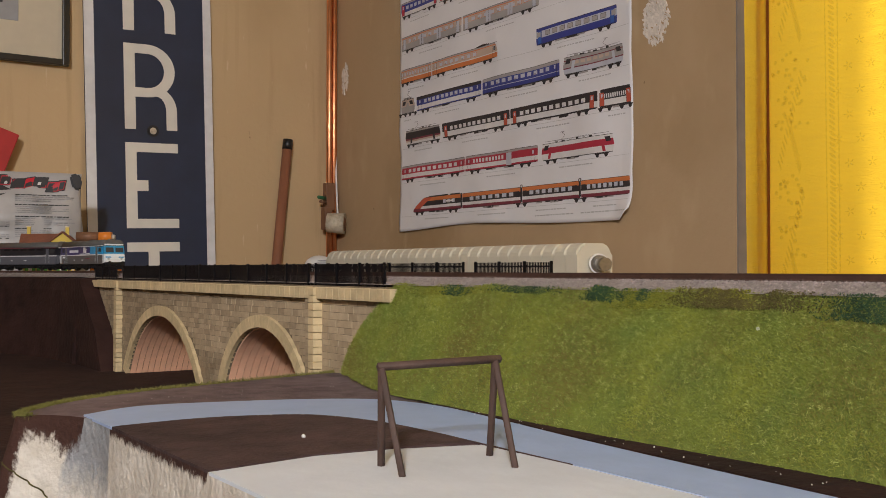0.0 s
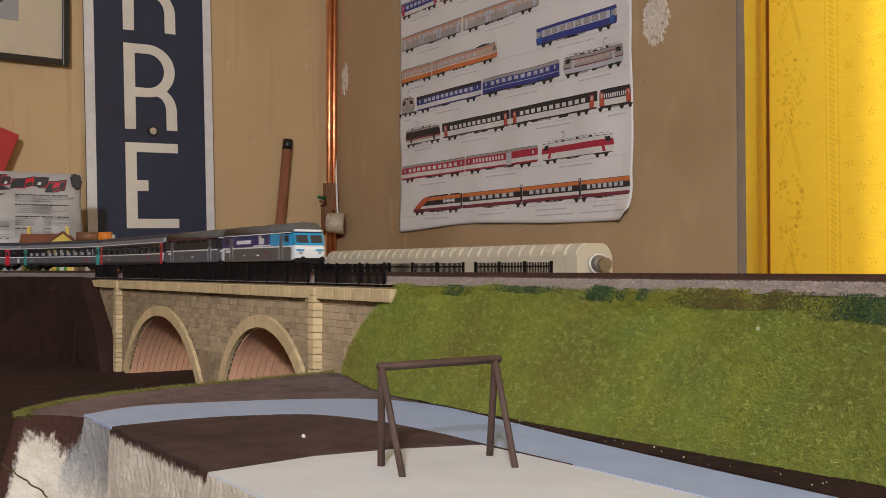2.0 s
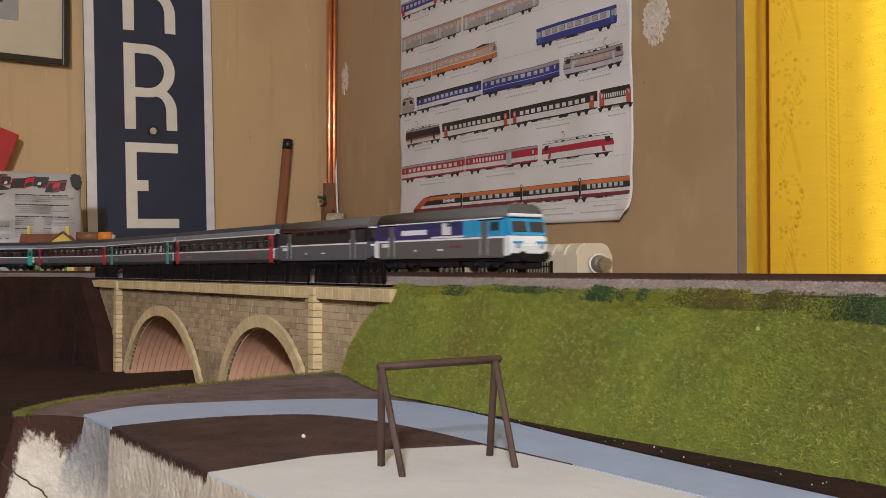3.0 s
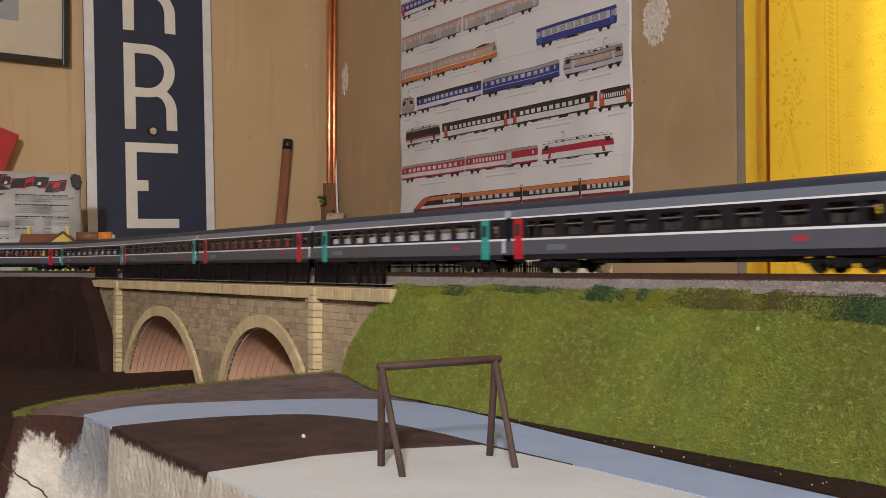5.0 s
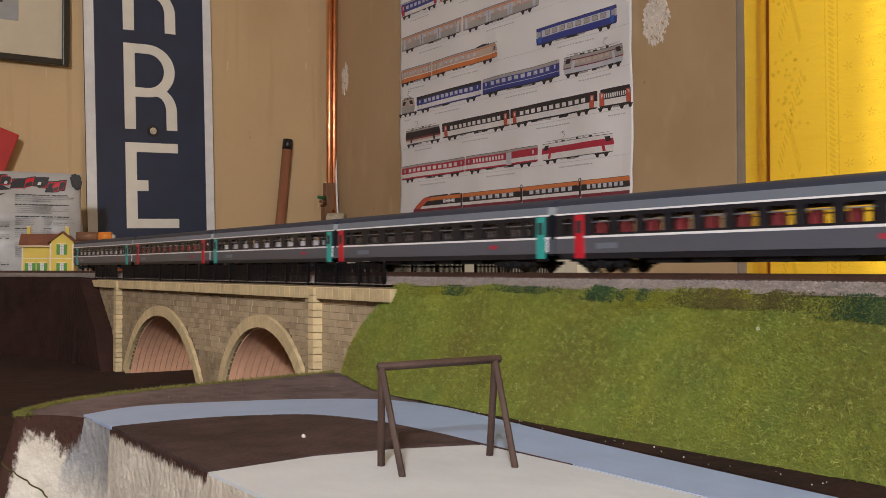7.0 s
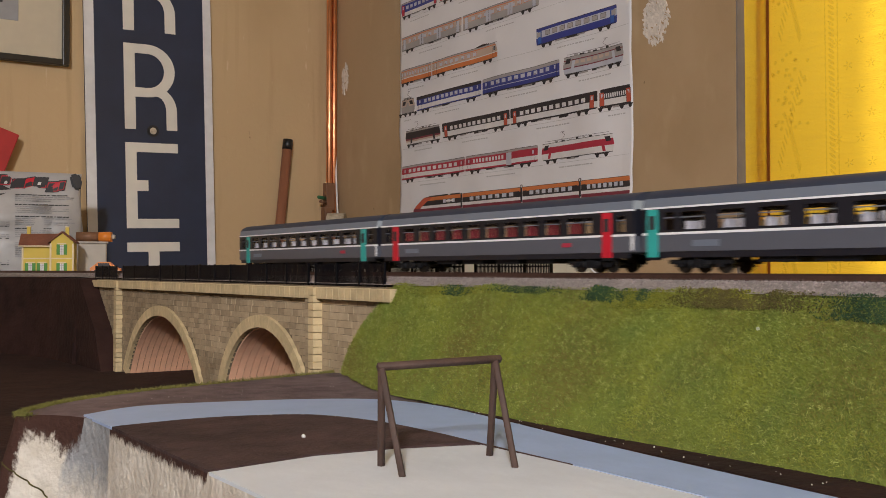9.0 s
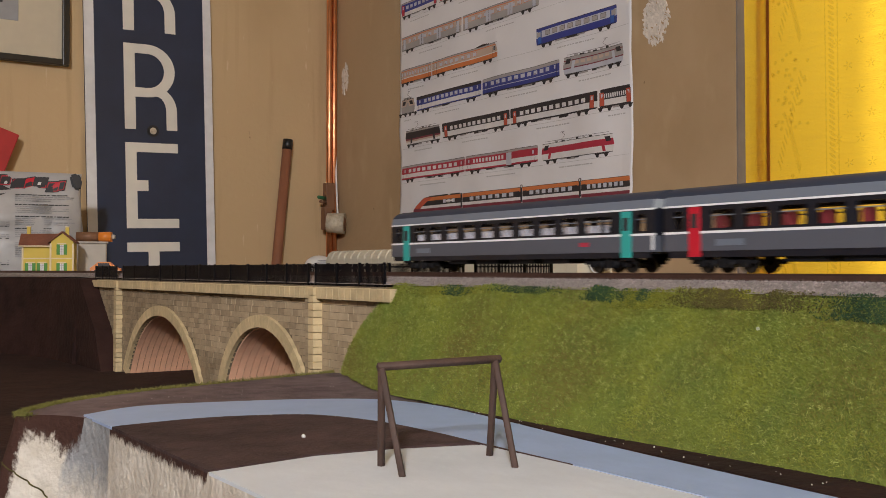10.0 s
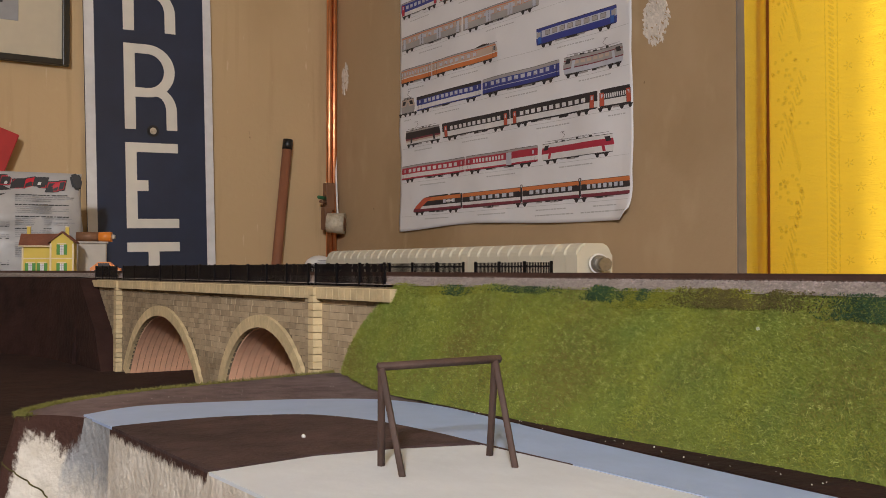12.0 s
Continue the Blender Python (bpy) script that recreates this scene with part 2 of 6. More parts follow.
def painted_plaster():
    """Raw plaster with brown and grey paint laid over it, by the two weights of the mesh's paint layer, with feathered brush edges."""
    m = layered("painted_plaster", (0.54, 0.49, 0.42), [((0.64, 0.59, 0.52), 60.0, (1, 1, 1), 0.42, 0.62), ((0.42, 0.36, 0.29), 25.0, (1, 1, 1), 0.56, 0.74)], 0.9, 0.25, 0.9, 220)
    nt = m.node_tree
    b = nt.nodes["Principled BSDF"]
    last = b.inputs["Base Color"].links[0].from_socket
    at, sp, tc, nz = (nt.nodes.new("ShaderNode" + k) for k in ("Attribute", "SeparateColor", "TexCoord", "TexNoise"))
    at.attribute_name = "paint"
    nz.inputs["Scale"].default_value, nz.inputs["Detail"].default_value, nz.inputs["Roughness"].default_value = 260.0, 8, 0.75
    mp = nt.nodes.new("ShaderNodeMapping")
    mp.inputs["Scale"].default_value = (1, 1, 0.7)
    nt.links.new(tc.outputs["Object"], mp.inputs[0])
    nt.links.new(mp.outputs[0], nz.inputs["Vector"])
    nt.links.new(at.outputs["Color"], sp.inputs[0])
    for k, color, amount, lo, hi in ((1, (0.27, 0.275, 0.285), 1.0, 0.78, 1.35), (0, (0.050, 0.022, 0.016), 1.7, 1.18, 1.55)):
        ma, mr, mx = (nt.nodes.new("ShaderNode" + n) for n in ("Math", "MapRange", "Mix"))
        ma.operation = "MULTIPLY_ADD"
        ma.inputs[1].default_value = amount
        nt.links.new(nz.outputs[0], ma.inputs[0])
        nt.links.new(sp.outputs[k], ma.inputs[2])
        mr.inputs["From Min"].default_value, mr.inputs["From Max"].default_value = lo, hi
        nt.links.new(ma.outputs[0], mr.inputs["Value"])
        mx.data_type = "RGBA"
        mx.inputs[7].default_value = (*color, 1)
        nt.links.new(mr.outputs[0], mx.inputs[0])
        nt.links.new(last, mx.inputs[6])
        last = mx.outputs[2]
    nt.links.new(last, b.inputs["Base Color"])
    return m


M["plaster"] = painted_plaster()


def glass_mat(name, color, rough):
    """Thin clear pane: transparent, its gloss rising at a flat angle, alike from both sides."""
    m = bpy.data.materials.new(name)
    m.use_nodes = True
    nt = m.node_tree
    nt.nodes.remove(nt.nodes["Principled BSDF"])
    tr, gl, mx, fr, pw, ma = (nt.nodes.new("ShaderNode" + k) for k in ("BsdfTransparent", "BsdfGlossy", "MixShader", "LayerWeight", "Math", "Math"))
    tr.inputs[0].default_value = (*color, 1)
    gl.inputs["Roughness"].default_value = rough
    fr.inputs["Blend"].default_value = 0.5
    pw.operation, ma.operation = "POWER", "MULTIPLY_ADD"
    pw.inputs[1].default_value, ma.inputs[1].default_value, ma.inputs[2].default_value = 5.0, 0.45, 0.02
    nt.links.new(fr.outputs["Facing"], pw.inputs[0])
    nt.links.new(pw.outputs[0], ma.inputs[0])
    nt.links.new(ma.outputs[0], mx.inputs[0])
    nt.links.new(tr.outputs[0], mx.inputs[1])
    nt.links.new(gl.outputs[0], mx.inputs[2])
    nt.links.new(mx.outputs[0], nt.nodes["Material Output"].inputs[0])
    return m


M["pane"] = glass_mat("coach_pane", (0.96, 0.96, 0.97), 0.05)
M["window_glass"] = glass_mat("window_glass", (0.95, 0.96, 0.96), 0.02)


def curtain_mat():
    """Yellow damask: sheer cloth that lets daylight through, with woven relief."""
    m = bpy.data.materials.new("yellow_damask")
    m.use_nodes = True
    nt = m.node_tree
    b = nt.nodes["Principled BSDF"]
    b.inputs["Base Color"].default_value = (0.84, 0.52, 0.03, 1)
    b.inputs["Roughness"].default_value = 0.5
    b.inputs["Sheen Weight"].default_value = 0.15
    tl, mx = nt.nodes.new("ShaderNodeBsdfTranslucent"), nt.nodes.new("ShaderNodeMixShader")
    tl.inputs[0].default_value = (0.95, 0.61, 0.045, 1)
    tc, mp = nt.nodes.new("ShaderNodeTexCoord"), nt.nodes.new("ShaderNodeMapping")
    mp.inputs["Scale"].default_value = (1, 90, 900)
    nt.links.new(tc.outputs["Object"], mp.inputs[0])
    weave, bn = nt.nodes.new("ShaderNodeTexNoise"), nt.nodes.new("ShaderNodeBump")
    weave.inputs["Scale"].default_value = 1.0
    nt.links.new(mp.outputs[0], weave.inputs["Vector"])
    slub, mp2, mr = nt.nodes.new("ShaderNodeTexNoise"), nt.nodes.new("ShaderNodeMapping"), nt.nodes.new("ShaderNodeMapRange")
    mp2.inputs["Scale"].default_value = (1, 9, 70)
    slub.inputs["Scale"].default_value, slub.inputs["Detail"].default_value = 4.0, 8
    mr.inputs["From Min"].default_value, mr.inputs["From Max"].default_value = 0.3, 0.7
    mr.inputs["To Min"].default_value, mr.inputs["To Max"].default_value = 0.36, 0.60
    nt.links.new(tc.outputs["Object"], mp2.inputs[0])
    nt.links.new(mp2.outputs[0], slub.inputs["Vector"])
    nt.links.new(slub.outputs[0], mr.inputs["Value"])
    nt.links.new(mr.outputs[0], mx.inputs[0])
    bn.inputs["Strength"].default_value, bn.inputs["Distance"].default_value = 0.9, 0.0012
    nt.links.new(weave.outputs[0], bn.inputs["Height"])
    nt.links.new(bn.outputs[0], b.inputs["Normal"])
    nt.links.new(bn.outputs[0], tl.inputs["Normal"])
    nt.links.new(b.outputs[0], mx.inputs[1])
    nt.links.new(tl.outputs[0], mx.inputs[2])
    nt.links.new(mx.outputs[0], nt.nodes["Material Output"].inputs[0])
    return m


M["curtain"] = curtain_mat()


def thread_mat():
    """Loose yellow thread of the woven figures, half see-through."""
    m = bpy.data.materials.new("damask_thread")
    m.use_nodes = True
    nt = m.node_tree
    b = nt.nodes["Principled BSDF"]
    b.inputs["Base Color"].default_value = (0.95, 0.72, 0.12, 1)
    b.inputs["Roughness"].default_value = 0.35
    tr, mx = nt.nodes.new("ShaderNodeBsdfTransparent"), nt.nodes.new("ShaderNodeMixShader")
    tr.inputs[0].default_value = (1.0, 0.95, 0.75, 1)
    mx.inputs[0].default_value = 0.90
    nt.links.new(b.outputs[0], mx.inputs[1])
    nt.links.new(tr.outputs[0], mx.inputs[2])
    nt.links.new(mx.outputs[0], nt.nodes["Material Output"].inputs[0])
    return m


M["thread"] = thread_mat()


# ---- mesh helpers ----
def box(bm, x0, x1, y0, y1, z0, z1, mi=0, bevel=0.0):
    vs = [bm.verts.new((x, y, z)) for x in (x0, x1) for y in (y0, y1) for z in (z0, z1)]
    fs = []
    for q in ((0, 1, 3, 2), (4, 6, 7, 5), (0, 4, 5, 1), (2, 3, 7, 6), (0, 2, 6, 4), (1, 5, 7, 3)):
        f = bm.faces.new([vs[i] for i in q])
        f.material_index = mi
        fs.append(f)
    if bevel:
        es = list({e for f in fs for e in f.edges})
        for f in bmesh.ops.bevel(bm, geom=es, offset=bevel, segments=2, affect="EDGES", profile=0.6)["faces"]:
            f.material_index = mi
    return vs


def tube(bm, a, b, r, r2=None, n=14, mi=0):
    a, b = Vector(a), Vector(b)
    q = (b - a).to_track_quat("Z", "Y")
    ends = []
    for p, rr in ((a, r), (b, r if r2 is None else r2)):
        ends.append([bm.verts.new(p + q @ Vector((rr * math.cos(2 * math.pi * i / n), rr * math.sin(2 * math.pi * i / n), 0))) for i in range(n)])
    for i in range(n):
        f = bm.faces.new((ends[0][i], ends[0][(i + 1) % n], ends[1][(i + 1) % n], ends[1][i]))
        f.smooth, f.material_index = True, mi
    bm.faces.new(ends[0][::-1]).material_index = mi
    bm.faces.new(ends[1]).material_index = mi


def prism(bm, pts, axis, a, b, mi=0):
    """A polygon, given in the two other axes, pushed along one axis from a to b."""
    def at(p, v):
        return {"x": (v, p[0], p[1]), "y": (p[0], v, p[1]), "z": (p[0], p[1], v)}[axis]
    lo, hi = [bm.verts.new(at(p, a)) for p in pts], [bm.verts.new(at(p, b)) for p in pts]
    n = len(pts)
    for i in range(n):
        bm.faces.new((lo[i], lo[(i + 1) % n], hi[(i + 1) % n], hi[i])).material_index = mi
    bm.faces.new(lo[::-1]).material_index = mi
    bm.faces.new(hi).material_index = mi


def mesh_of(name, bm, mats):
    bmesh.ops.recalc_face_normals(bm, faces=bm.faces)
    me = bpy.data.meshes.new(name)
    bm.to_mesh(me)
    bm.free()
    for m in mats if isinstance(mats, (list, tuple)) else [mats]:
        me.materials.append(M[m])
    return me


def part(name, bm, mats, parent=None, label="", at=None):
    ob = new(name, mesh_of(name, bm, mats))
    ob.parent = parent
    if at is not None:
        ob.matrix_basis = at
    return tagged(ob, label)


def thing(name, label, category, group="", kind="", at=None):
    ob = new(name)
    ob.empty_display_size = 0.02
    if at is not None:
        ob.matrix_basis = at
    return tagged(ob, label, category, group, kind)


def B():
    return bmesh.new()


def boxed(name, dims, mats, parent, label="", bevel=0.0, at=None):
    bm = B()
    box(bm, *dims, bevel=bevel)
    return part(name, bm, mats, parent, label, at)


def solid(name, dims, mats, label, kind="structure", category=""):
    return tagged(boxed(name, dims, mats, None), label, category or name.split("_")[0], kind=kind)


# ---- room ----
XW, YW = 1.35, 2.58  # inner faces of the two walls in view
solid("floor", (-2.8, 1.7, -3.1, 2.8, -0.1, 0.0), "floor", "brown wooden floor under the layout")
solid("ceiling", (-2.8, 1.7, -3.1, 2.8, 2.5, 2.6), "ceiling", "plain off-white ceiling")
solid("wall_north", (-2.8, 1.7, YW, 2.8, 0, 2.5), "wall", "beige painted wall with fine vertical streaks", category="wall")
solid("wall_west", (-2.8, -2.6, -3.1, YW, 0, 2.5), "wall", "beige painted wall behind the layout", category="wall")
solid("wall_south", (-2.6, 1.7, -3.1, -2.9, 0, 2.5), "wall", "beige painted wall behind the layout", category="wall")
we = tagged(new("wall_east"), "beige painted wall with a deep window opening", "wall", kind="structure")
WY0, WY1 = -0.05, 1.138
boxed("wall_pier", (XW, 1.7, WY1, YW, 0, 2.5), "wall_tan", we, "darker tan than the other walls, scuffed")
boxed("wall_pier", (XW, 1.7, -2.9, WY0, 0, 2.5), "wall", we)
boxed("wall_below_window", (XW, 1.7, WY0, WY1, 0, 0.72), "wall", we)
boxed("wall_lintel", (XW, 1.7, WY0, WY1, 2.3, 2.5), "wall", we)
# Lining added on the wall's side; its grey carries the shade of the opening.
boxed("window_reveal", (XW + 0.002, 1.635, WY1 - 0.003, WY1, 0.72, 2.3), "reveal", we, "side of the window opening, its shade put into the grey")
win = tagged(new("window_1"), "white window behind the yellow curtain", "window", kind="structure")
for y0, y1, z0, z1 in ((WY0, WY0 + 0.05, 0.72, 2.3), (WY1 - 0.05, WY1, 0.72, 2.3), (0.52, 0.57, 0.77, 2.25), (WY0 + 0.05, WY1 - 0.05, 0.72, 0.77), (WY0 + 0.05, WY1 - 0.05, 2.25, 2.3)):
    boxed("window_frame", (1.64, 1.69, y0 + 0.001, y1 - 0.001, z0, z1), "white", win)
for y0, y1 in ((WY0 + 0.05, 0.52), (0.57, WY1 - 0.05)):
    p = boxed("pane", (1.66, 1.665, y0, y1, 0.77, 2.25), "window_glass", win)
    p.visible_shadow = False


# ---- terrain of the layout ----
TX, TR, TS = 0.452, 0.60, 1.63  # track centre line, curve radius, start of the curve
RAIL = Z0 - 0.0022
LOW, MID, BED = Z0 - 0.142, Z0 - 0.090, Z0 - 0.0125


def on_track(s):
    """Point and heading (towards falling s) of the track's centre line at the running length s."""
    if s <= TS:
        return Vector((TX, s, RAIL)), Vector((0, -1, 0))
    a = (s - TS) / TR
    if a <= math.pi / 2:
        return Vector((TX - TR + TR * math.cos(a), TS + TR * math.sin(a), RAIL)), Vector((math.sin(a), -math.cos(a), 0))
    return Vector((TX - TR - (s - TS - TR * math.pi / 2), TS + TR, RAIL)), Vector((1, 0, 0))


def ribbon(bm, s0, s1, step, profile, mi=0, closed=True):
    """Sweeps a profile of (offset to the outer side, height) along the track."""
    rings = []
    n = max(2, int((s1 - s0) / step) + 1)
    for i in range(n):
        p, h = on_track(s0 + (s1 - s0) * i / (n - 1))
        side = Vector((-h.y, h.x, 0))
        rings.append([bm.verts.new(p + side * o + Vector((0, 0, z - RAIL))) for o, z in profile])
    k = len(profile)
    for a, b in zip(rings, rings[1:]):
        for j in range(k if closed else k - 1):
            bm.faces.new((a[j], a[(j + 1) % k], b[(j + 1) % k], b[j])).material_index = mi
    if closed:
        bm.faces.new(rings[0][::-1]).material_index = mi
        bm.faces.new(rings[-1]).material_index = mi


bm = B()
box(bm, -2.0, 0.70, -0.6, 2.5, LOW - 0.02, LOW)
box(bm, 0.20, 0.70, -2.8, -0.6, LOW - 0.02, LOW)
tagged(part("ground", bm, "brown_paint"), "dark brown painted base board of the layout", "ground", kind="structure")
bm = B()
for x in (-1.9, 0.55):
    for y in (-2.7, -0.5, 2.4) if x > 0 else (-0.5, 2.4):
        box(bm, x, x + 0.07, y, y + 0.07, 0, LOW - 0.02, bevel=0.004)
tagged(part("trestle_legs", bm, "brown_wood"), "brown wooden legs under the layout board", "table legs", kind="structure")

# brown cutting below the curved track, and the flat board behind it
bm = B()
ribbon(bm, 1.575, 4.6, 0.05, [(0.06, LOW), (0.06, BED - 0.001), (-0.052, BED - 0.001), (-0.058, BED - 0.02), (-0.066, LOW)])
tagged(part("brown_embankment", bm, "brown_paint"), "dark brown painted embankment under the curved track", "embankment", kind="structure")
bm = B()
prism(bm, [(1.440, LOW - 0.001), (1.475, Z0 - 0.085), (1.530, Z0 - 0.040), (1.560, BED - 0.002), (1.66, BED - 0.002), (1.66, LOW - 0.001)], "x", 0.392, 0.470)
tagged(part("brown_slope", bm, "brown_paint"), "dark brown painted slope against the bridge wing", "terrain", kind="structure")
bm = B()
prism(bm, [(-1.9, 2.30), (-0.15, 2.292), (0.10, 2.24), (0.30, 2.12), (0.44, 1.93), (0.512, 1.70), (0.512, 1.45), (0.70, 1.45), (0.70, 2.5), (-1.9, 2.5)], "z", BED - 0.02, BED)
tagged(part("station_board", bm, "ballast_bed"), "grey gritted board beside the curved track", "board", kind="structure")
# straight embankment core and ballast shoulder
bm = B()
box(bm, 0.418, 0.70, -2.8, 0.69, LOW, BED - 0.0015)
tagged(part("embankment_core", bm, "turf"), "earth core of the straight embankment", "embankment", kind="structure")
bm = B()
ribbon(bm, -2.78, 4.6, 0.03, [(-0.034, BED), (-0.020, RAIL - 0.0042), (0.020, RAIL - 0.0042), (0.036, BED)])
bed = tagged(part("ballast_bed", bm, "ballast_bed"), "grey ballast bed of the single track", "ballast", kind="structure")


def scatter(name, count, place, size, mats, label, category, flat=0.8, seed=1):
    """Many small uneven stones in one mesh."""
    rng = random.Random(seed)
    vs, fs = [], []
    for _ in range(count):
        c = place(rng)
        s = size * rng.uniform(0.6, 1.35)
        k = len(vs)
        for d in ((1, 0, 0), (-1, 0, 0), (0, 1, 0), (0, -1, 0), (0, 0, 1), (0, 0, -1)):
            j = [s * rng.uniform(0.65, 1.2) * v + s * rng.uniform(-0.3, 0.3) for v in d]
            vs.append((c[0] + j[0], c[1] + j[1], c[2] + j[2] * flat))
        for a, b, c2 in ((0, 2, 4), (2, 1, 4), (1, 3, 4), (3, 0, 4), (2, 0, 5), (1, 2, 5), (3, 1, 5), (0, 3, 5)):
            fs.append((k + a, k + b, k + c2))
    me = bpy.data.meshes.new(name)
    me.from_pydata(vs, [], fs)
    me.materials.append(M[mats])
    return tagged(new(name, me), label, category, kind="stuff")


def ballast_place(rng):
    s = 0.05 + 1.95 * rng.random() ** 1.4
    p, h = on_track(s)
    side = Vector((-h.y, h.x, 0))
    o = rng.uniform(-0.0325, 0.024)
    z = RAIL - 0.0042 if abs(o) < 0.02 else BED + (RAIL - 0.0042 - BED) * max(0, (0.034 - abs(o)) / 0.014)
    q = p + side * o
    return (q.x, q.y, z)


scatter("ballast_stones", 36000, ballast_place, 0.00068, "ballast", "loose grey and pinkish ballast stones along the track", "ballast")

# ---- track ----
track = thing("railway_track", "model railway track with rusty rails on brown sleepers", "track")
for side in (-1, 1):
    bm = B()
    o = side * 0.0085
    ribbon(bm, -2.78, 4.6, 0.03, [(o - 0.0011, RAIL - 0.0038), (o - 0.0005, RAIL - 0.0030), (o - 0.0005, RAIL - 0.0011), (o - 0.0007, RAIL - 0.0006), (o - 0.0007, RAIL - 0.0001), (o + 0.0007, RAIL - 0.0001), (o + 0.0007, RAIL - 0.0006), (o + 0.0005, RAIL - 0.0011), (o + 0.0005, RAIL - 0.0030), (o + 0.0011, RAIL - 0.0038)])
    part("rail", bm, "rail_side", track)
bm = B()
box(bm, -0.015, 0.015, -0.0014, 0.0014, -0.0054, -0.0037)
for o in (-0.0085, 0.0085):
    box(bm, o - 0.0022, o + 0.0022, -0.0009, 0.0009, -0.0037, -0.0030)
sleeper_mesh = mesh_of("sleeper", bm, "sleeper")
for i in range(290):
    p, h = on_track(0.08 + i * 0.0076)
    ob = new("sleeper", sleeper_mesh)
    ob.parent = track
    ob.matrix_basis = Matrix.Translation(p) @ pose(0, 0, 0, 0, 0, math.degrees(math.atan2(h.y, h.x)) + 90)

# ---- plateau with the road ----
X0 = 0.167  # cut face of the plateau


def smooth(pts, n=6):
    """A soft line through the points."""
    out = []
    for i in range(len(pts) - 1):
        a, b, c, d = (Vector(pts[max(0, min(len(pts) - 1, j))]) for j in (i - 1, i, i + 1, i + 2))
        for k in range(n):
            t = k / n
            out.append(0.5 * ((2 * b) + (c - a) * t + (2 * a - 5 * b + 4 * c - d) * t * t + (3 * b - a - 3 * c + d) * t ** 3))
    return [(v.x, v.y) for v in out] + [tuple(pts[-1])]


rim = smooth([(0.1655, 0.10), (0.1655, 0.40), (0.1655, 0.56), (0.165, 0.625), (0.150, 0.655), (0.132, 0.672), (0.170, 0.716), (0.23, 0.748), (0.32, 0.772), (0.42, 0.795)])
bm = B()
top = [(0.42, 0.02), (0.1655, 0.02)] + rim
prism(bm, top, "z", MID - 0.018, MID)
tagged(part("plateau", bm, "brown_dust"), "dusty brown painted plateau below the embankment", "terrain", kind="structure")
# rough plaster flank under the rim
bm = B()
flank = [(0.1655, 0.02)] + [p for p in rim if p[1] < 0.674][:31]
fine = []
for (xa, ya), (xb, yb) in zip(flank, flank[1:]):
    m = max(1, int(math.hypot(xb - xa, yb - ya) / 0.0012))
    fine += [(xa + (xb - xa) * k / m, ya + (yb - ya) * k / m) for k in range(m)]
fine.append(flank[-1])
NF = 60
paint = bm.verts.layers.float_color.new("paint")
rows = []
for j in range(NF + 1):
    f = j / NF
    row = []
    for x, y in fine:
        v = bm.verts.new((x - 0.0006 - 0.013 * f * min(1, max(0.12, (y - 0.60) / 0.07)) + 0.0010 * noise.noise(Vector((x * 45, y * 45, f * 2.4))) * min(1, f * 6), y + 0.003 * f, MID + 0.0004 - (MID - LOW) * f))
        brown = max((0.1370 - x) / 0.003, -1)
        if y > 0.633:
            brown = max(brown, (0.25 + 0.20 * math.exp(-((y - 0.643) / 0.008) ** 2) - f) / 0.20)
        elif 0.434 < y < 0.588:
            brown = max(brown, (0.09 - f) / 0.08)
        grey = min((y - 0.587) / 0.003, (0.643 - y) / 0.003, (0.80 - f) / 0.45)
        v[paint] = (min(1, max(0, 0.5 + 0.5 * brown)), min(1, max(0, 0.5 + 0.5 * grey)), 0, 1)
        row.append(v)
    rows.append(row)
for a, b in zip(rows, rows[1:]):
    for i in range(len(fine) - 1):
        bm.faces.new((a[i], a[i + 1], b[i + 1], b[i])).smooth = True
rows_at = [[v.co.copy() for v in row] for row in rows]
tagged(part("plaster_flank", bm, "plaster"), "rough raw plaster flank with brown and grey paint runs", "terrain", kind="structure")


bm = B()
for i in range(14):
    a, b = i / 14, (i + 1) / 14
    ends = []
    for q in (a, b):
        j, k = int(NF * (0.55 + 0.40 * q)), int(len(fine) * (0.996 - 0.045 * q))
        ends.append(rows_at[j][k] + Vector((-0.0004, 0, 0.0006 * noise.noise(Vector((q * 9, 2, 0))))))
    tube(bm, ends[0], ends[1], 0.0005, n=6)
tagged(part("plaster_seam", bm, "moss_brown"), "thin olive seam in the raw plaster", "seam", kind="structure")


def sheet(name, pts, z, mats, label, category, thick=0.0016):
    bm = B()
    prism(bm, pts, "z", z - thick, z)
    return tagged(part(name, bm, mats), label, category, kind="structure")


outer = smooth([(0.345, 0.02), (0.350, 0.26), (0.357, 0.40), (0.366, 0.50), (0.367, 0.56), (0.352, 0.605), (0.316, 0.632), (0.262, 0.652), (0.206, 0.663), (0.1645, 0.642)])
inner = smooth([(0.1648, 0.584), (0.218, 0.588), (0.260, 0.577), (0.284, 0.560), (0.300, 0.520), (0.306, 0.47), (0.307, 0.42), (0.3085, 0.30), (0.305, 0.02)])
sheet("road", outer + inner, MID + 0.0010, "road_grey", "curved road painted plain blue-grey", "road")
sheet("white_board", [(0.3110, 0.02), (0.3120, 0.30), (0.3115, 0.420)] + [(0.262, 0.436), (0.221, 0.441), (0.1648, 0.432), (0.1648, 0.30), (0.1648, 0.02)], MID + 0.0006, "white_board", "white painted board beside the road", "board")
sheet("brown_island", [(0.1648, 0.4335), (0.221, 0.4425), (0.262, 0.4375), (0.3055, 0.428)] + inner[::-1][8:-1] + [(0.1648, 0.5825)], MID + 0.0012, "island_paint", "dark brown painted patch inside the road bend", "terrain")
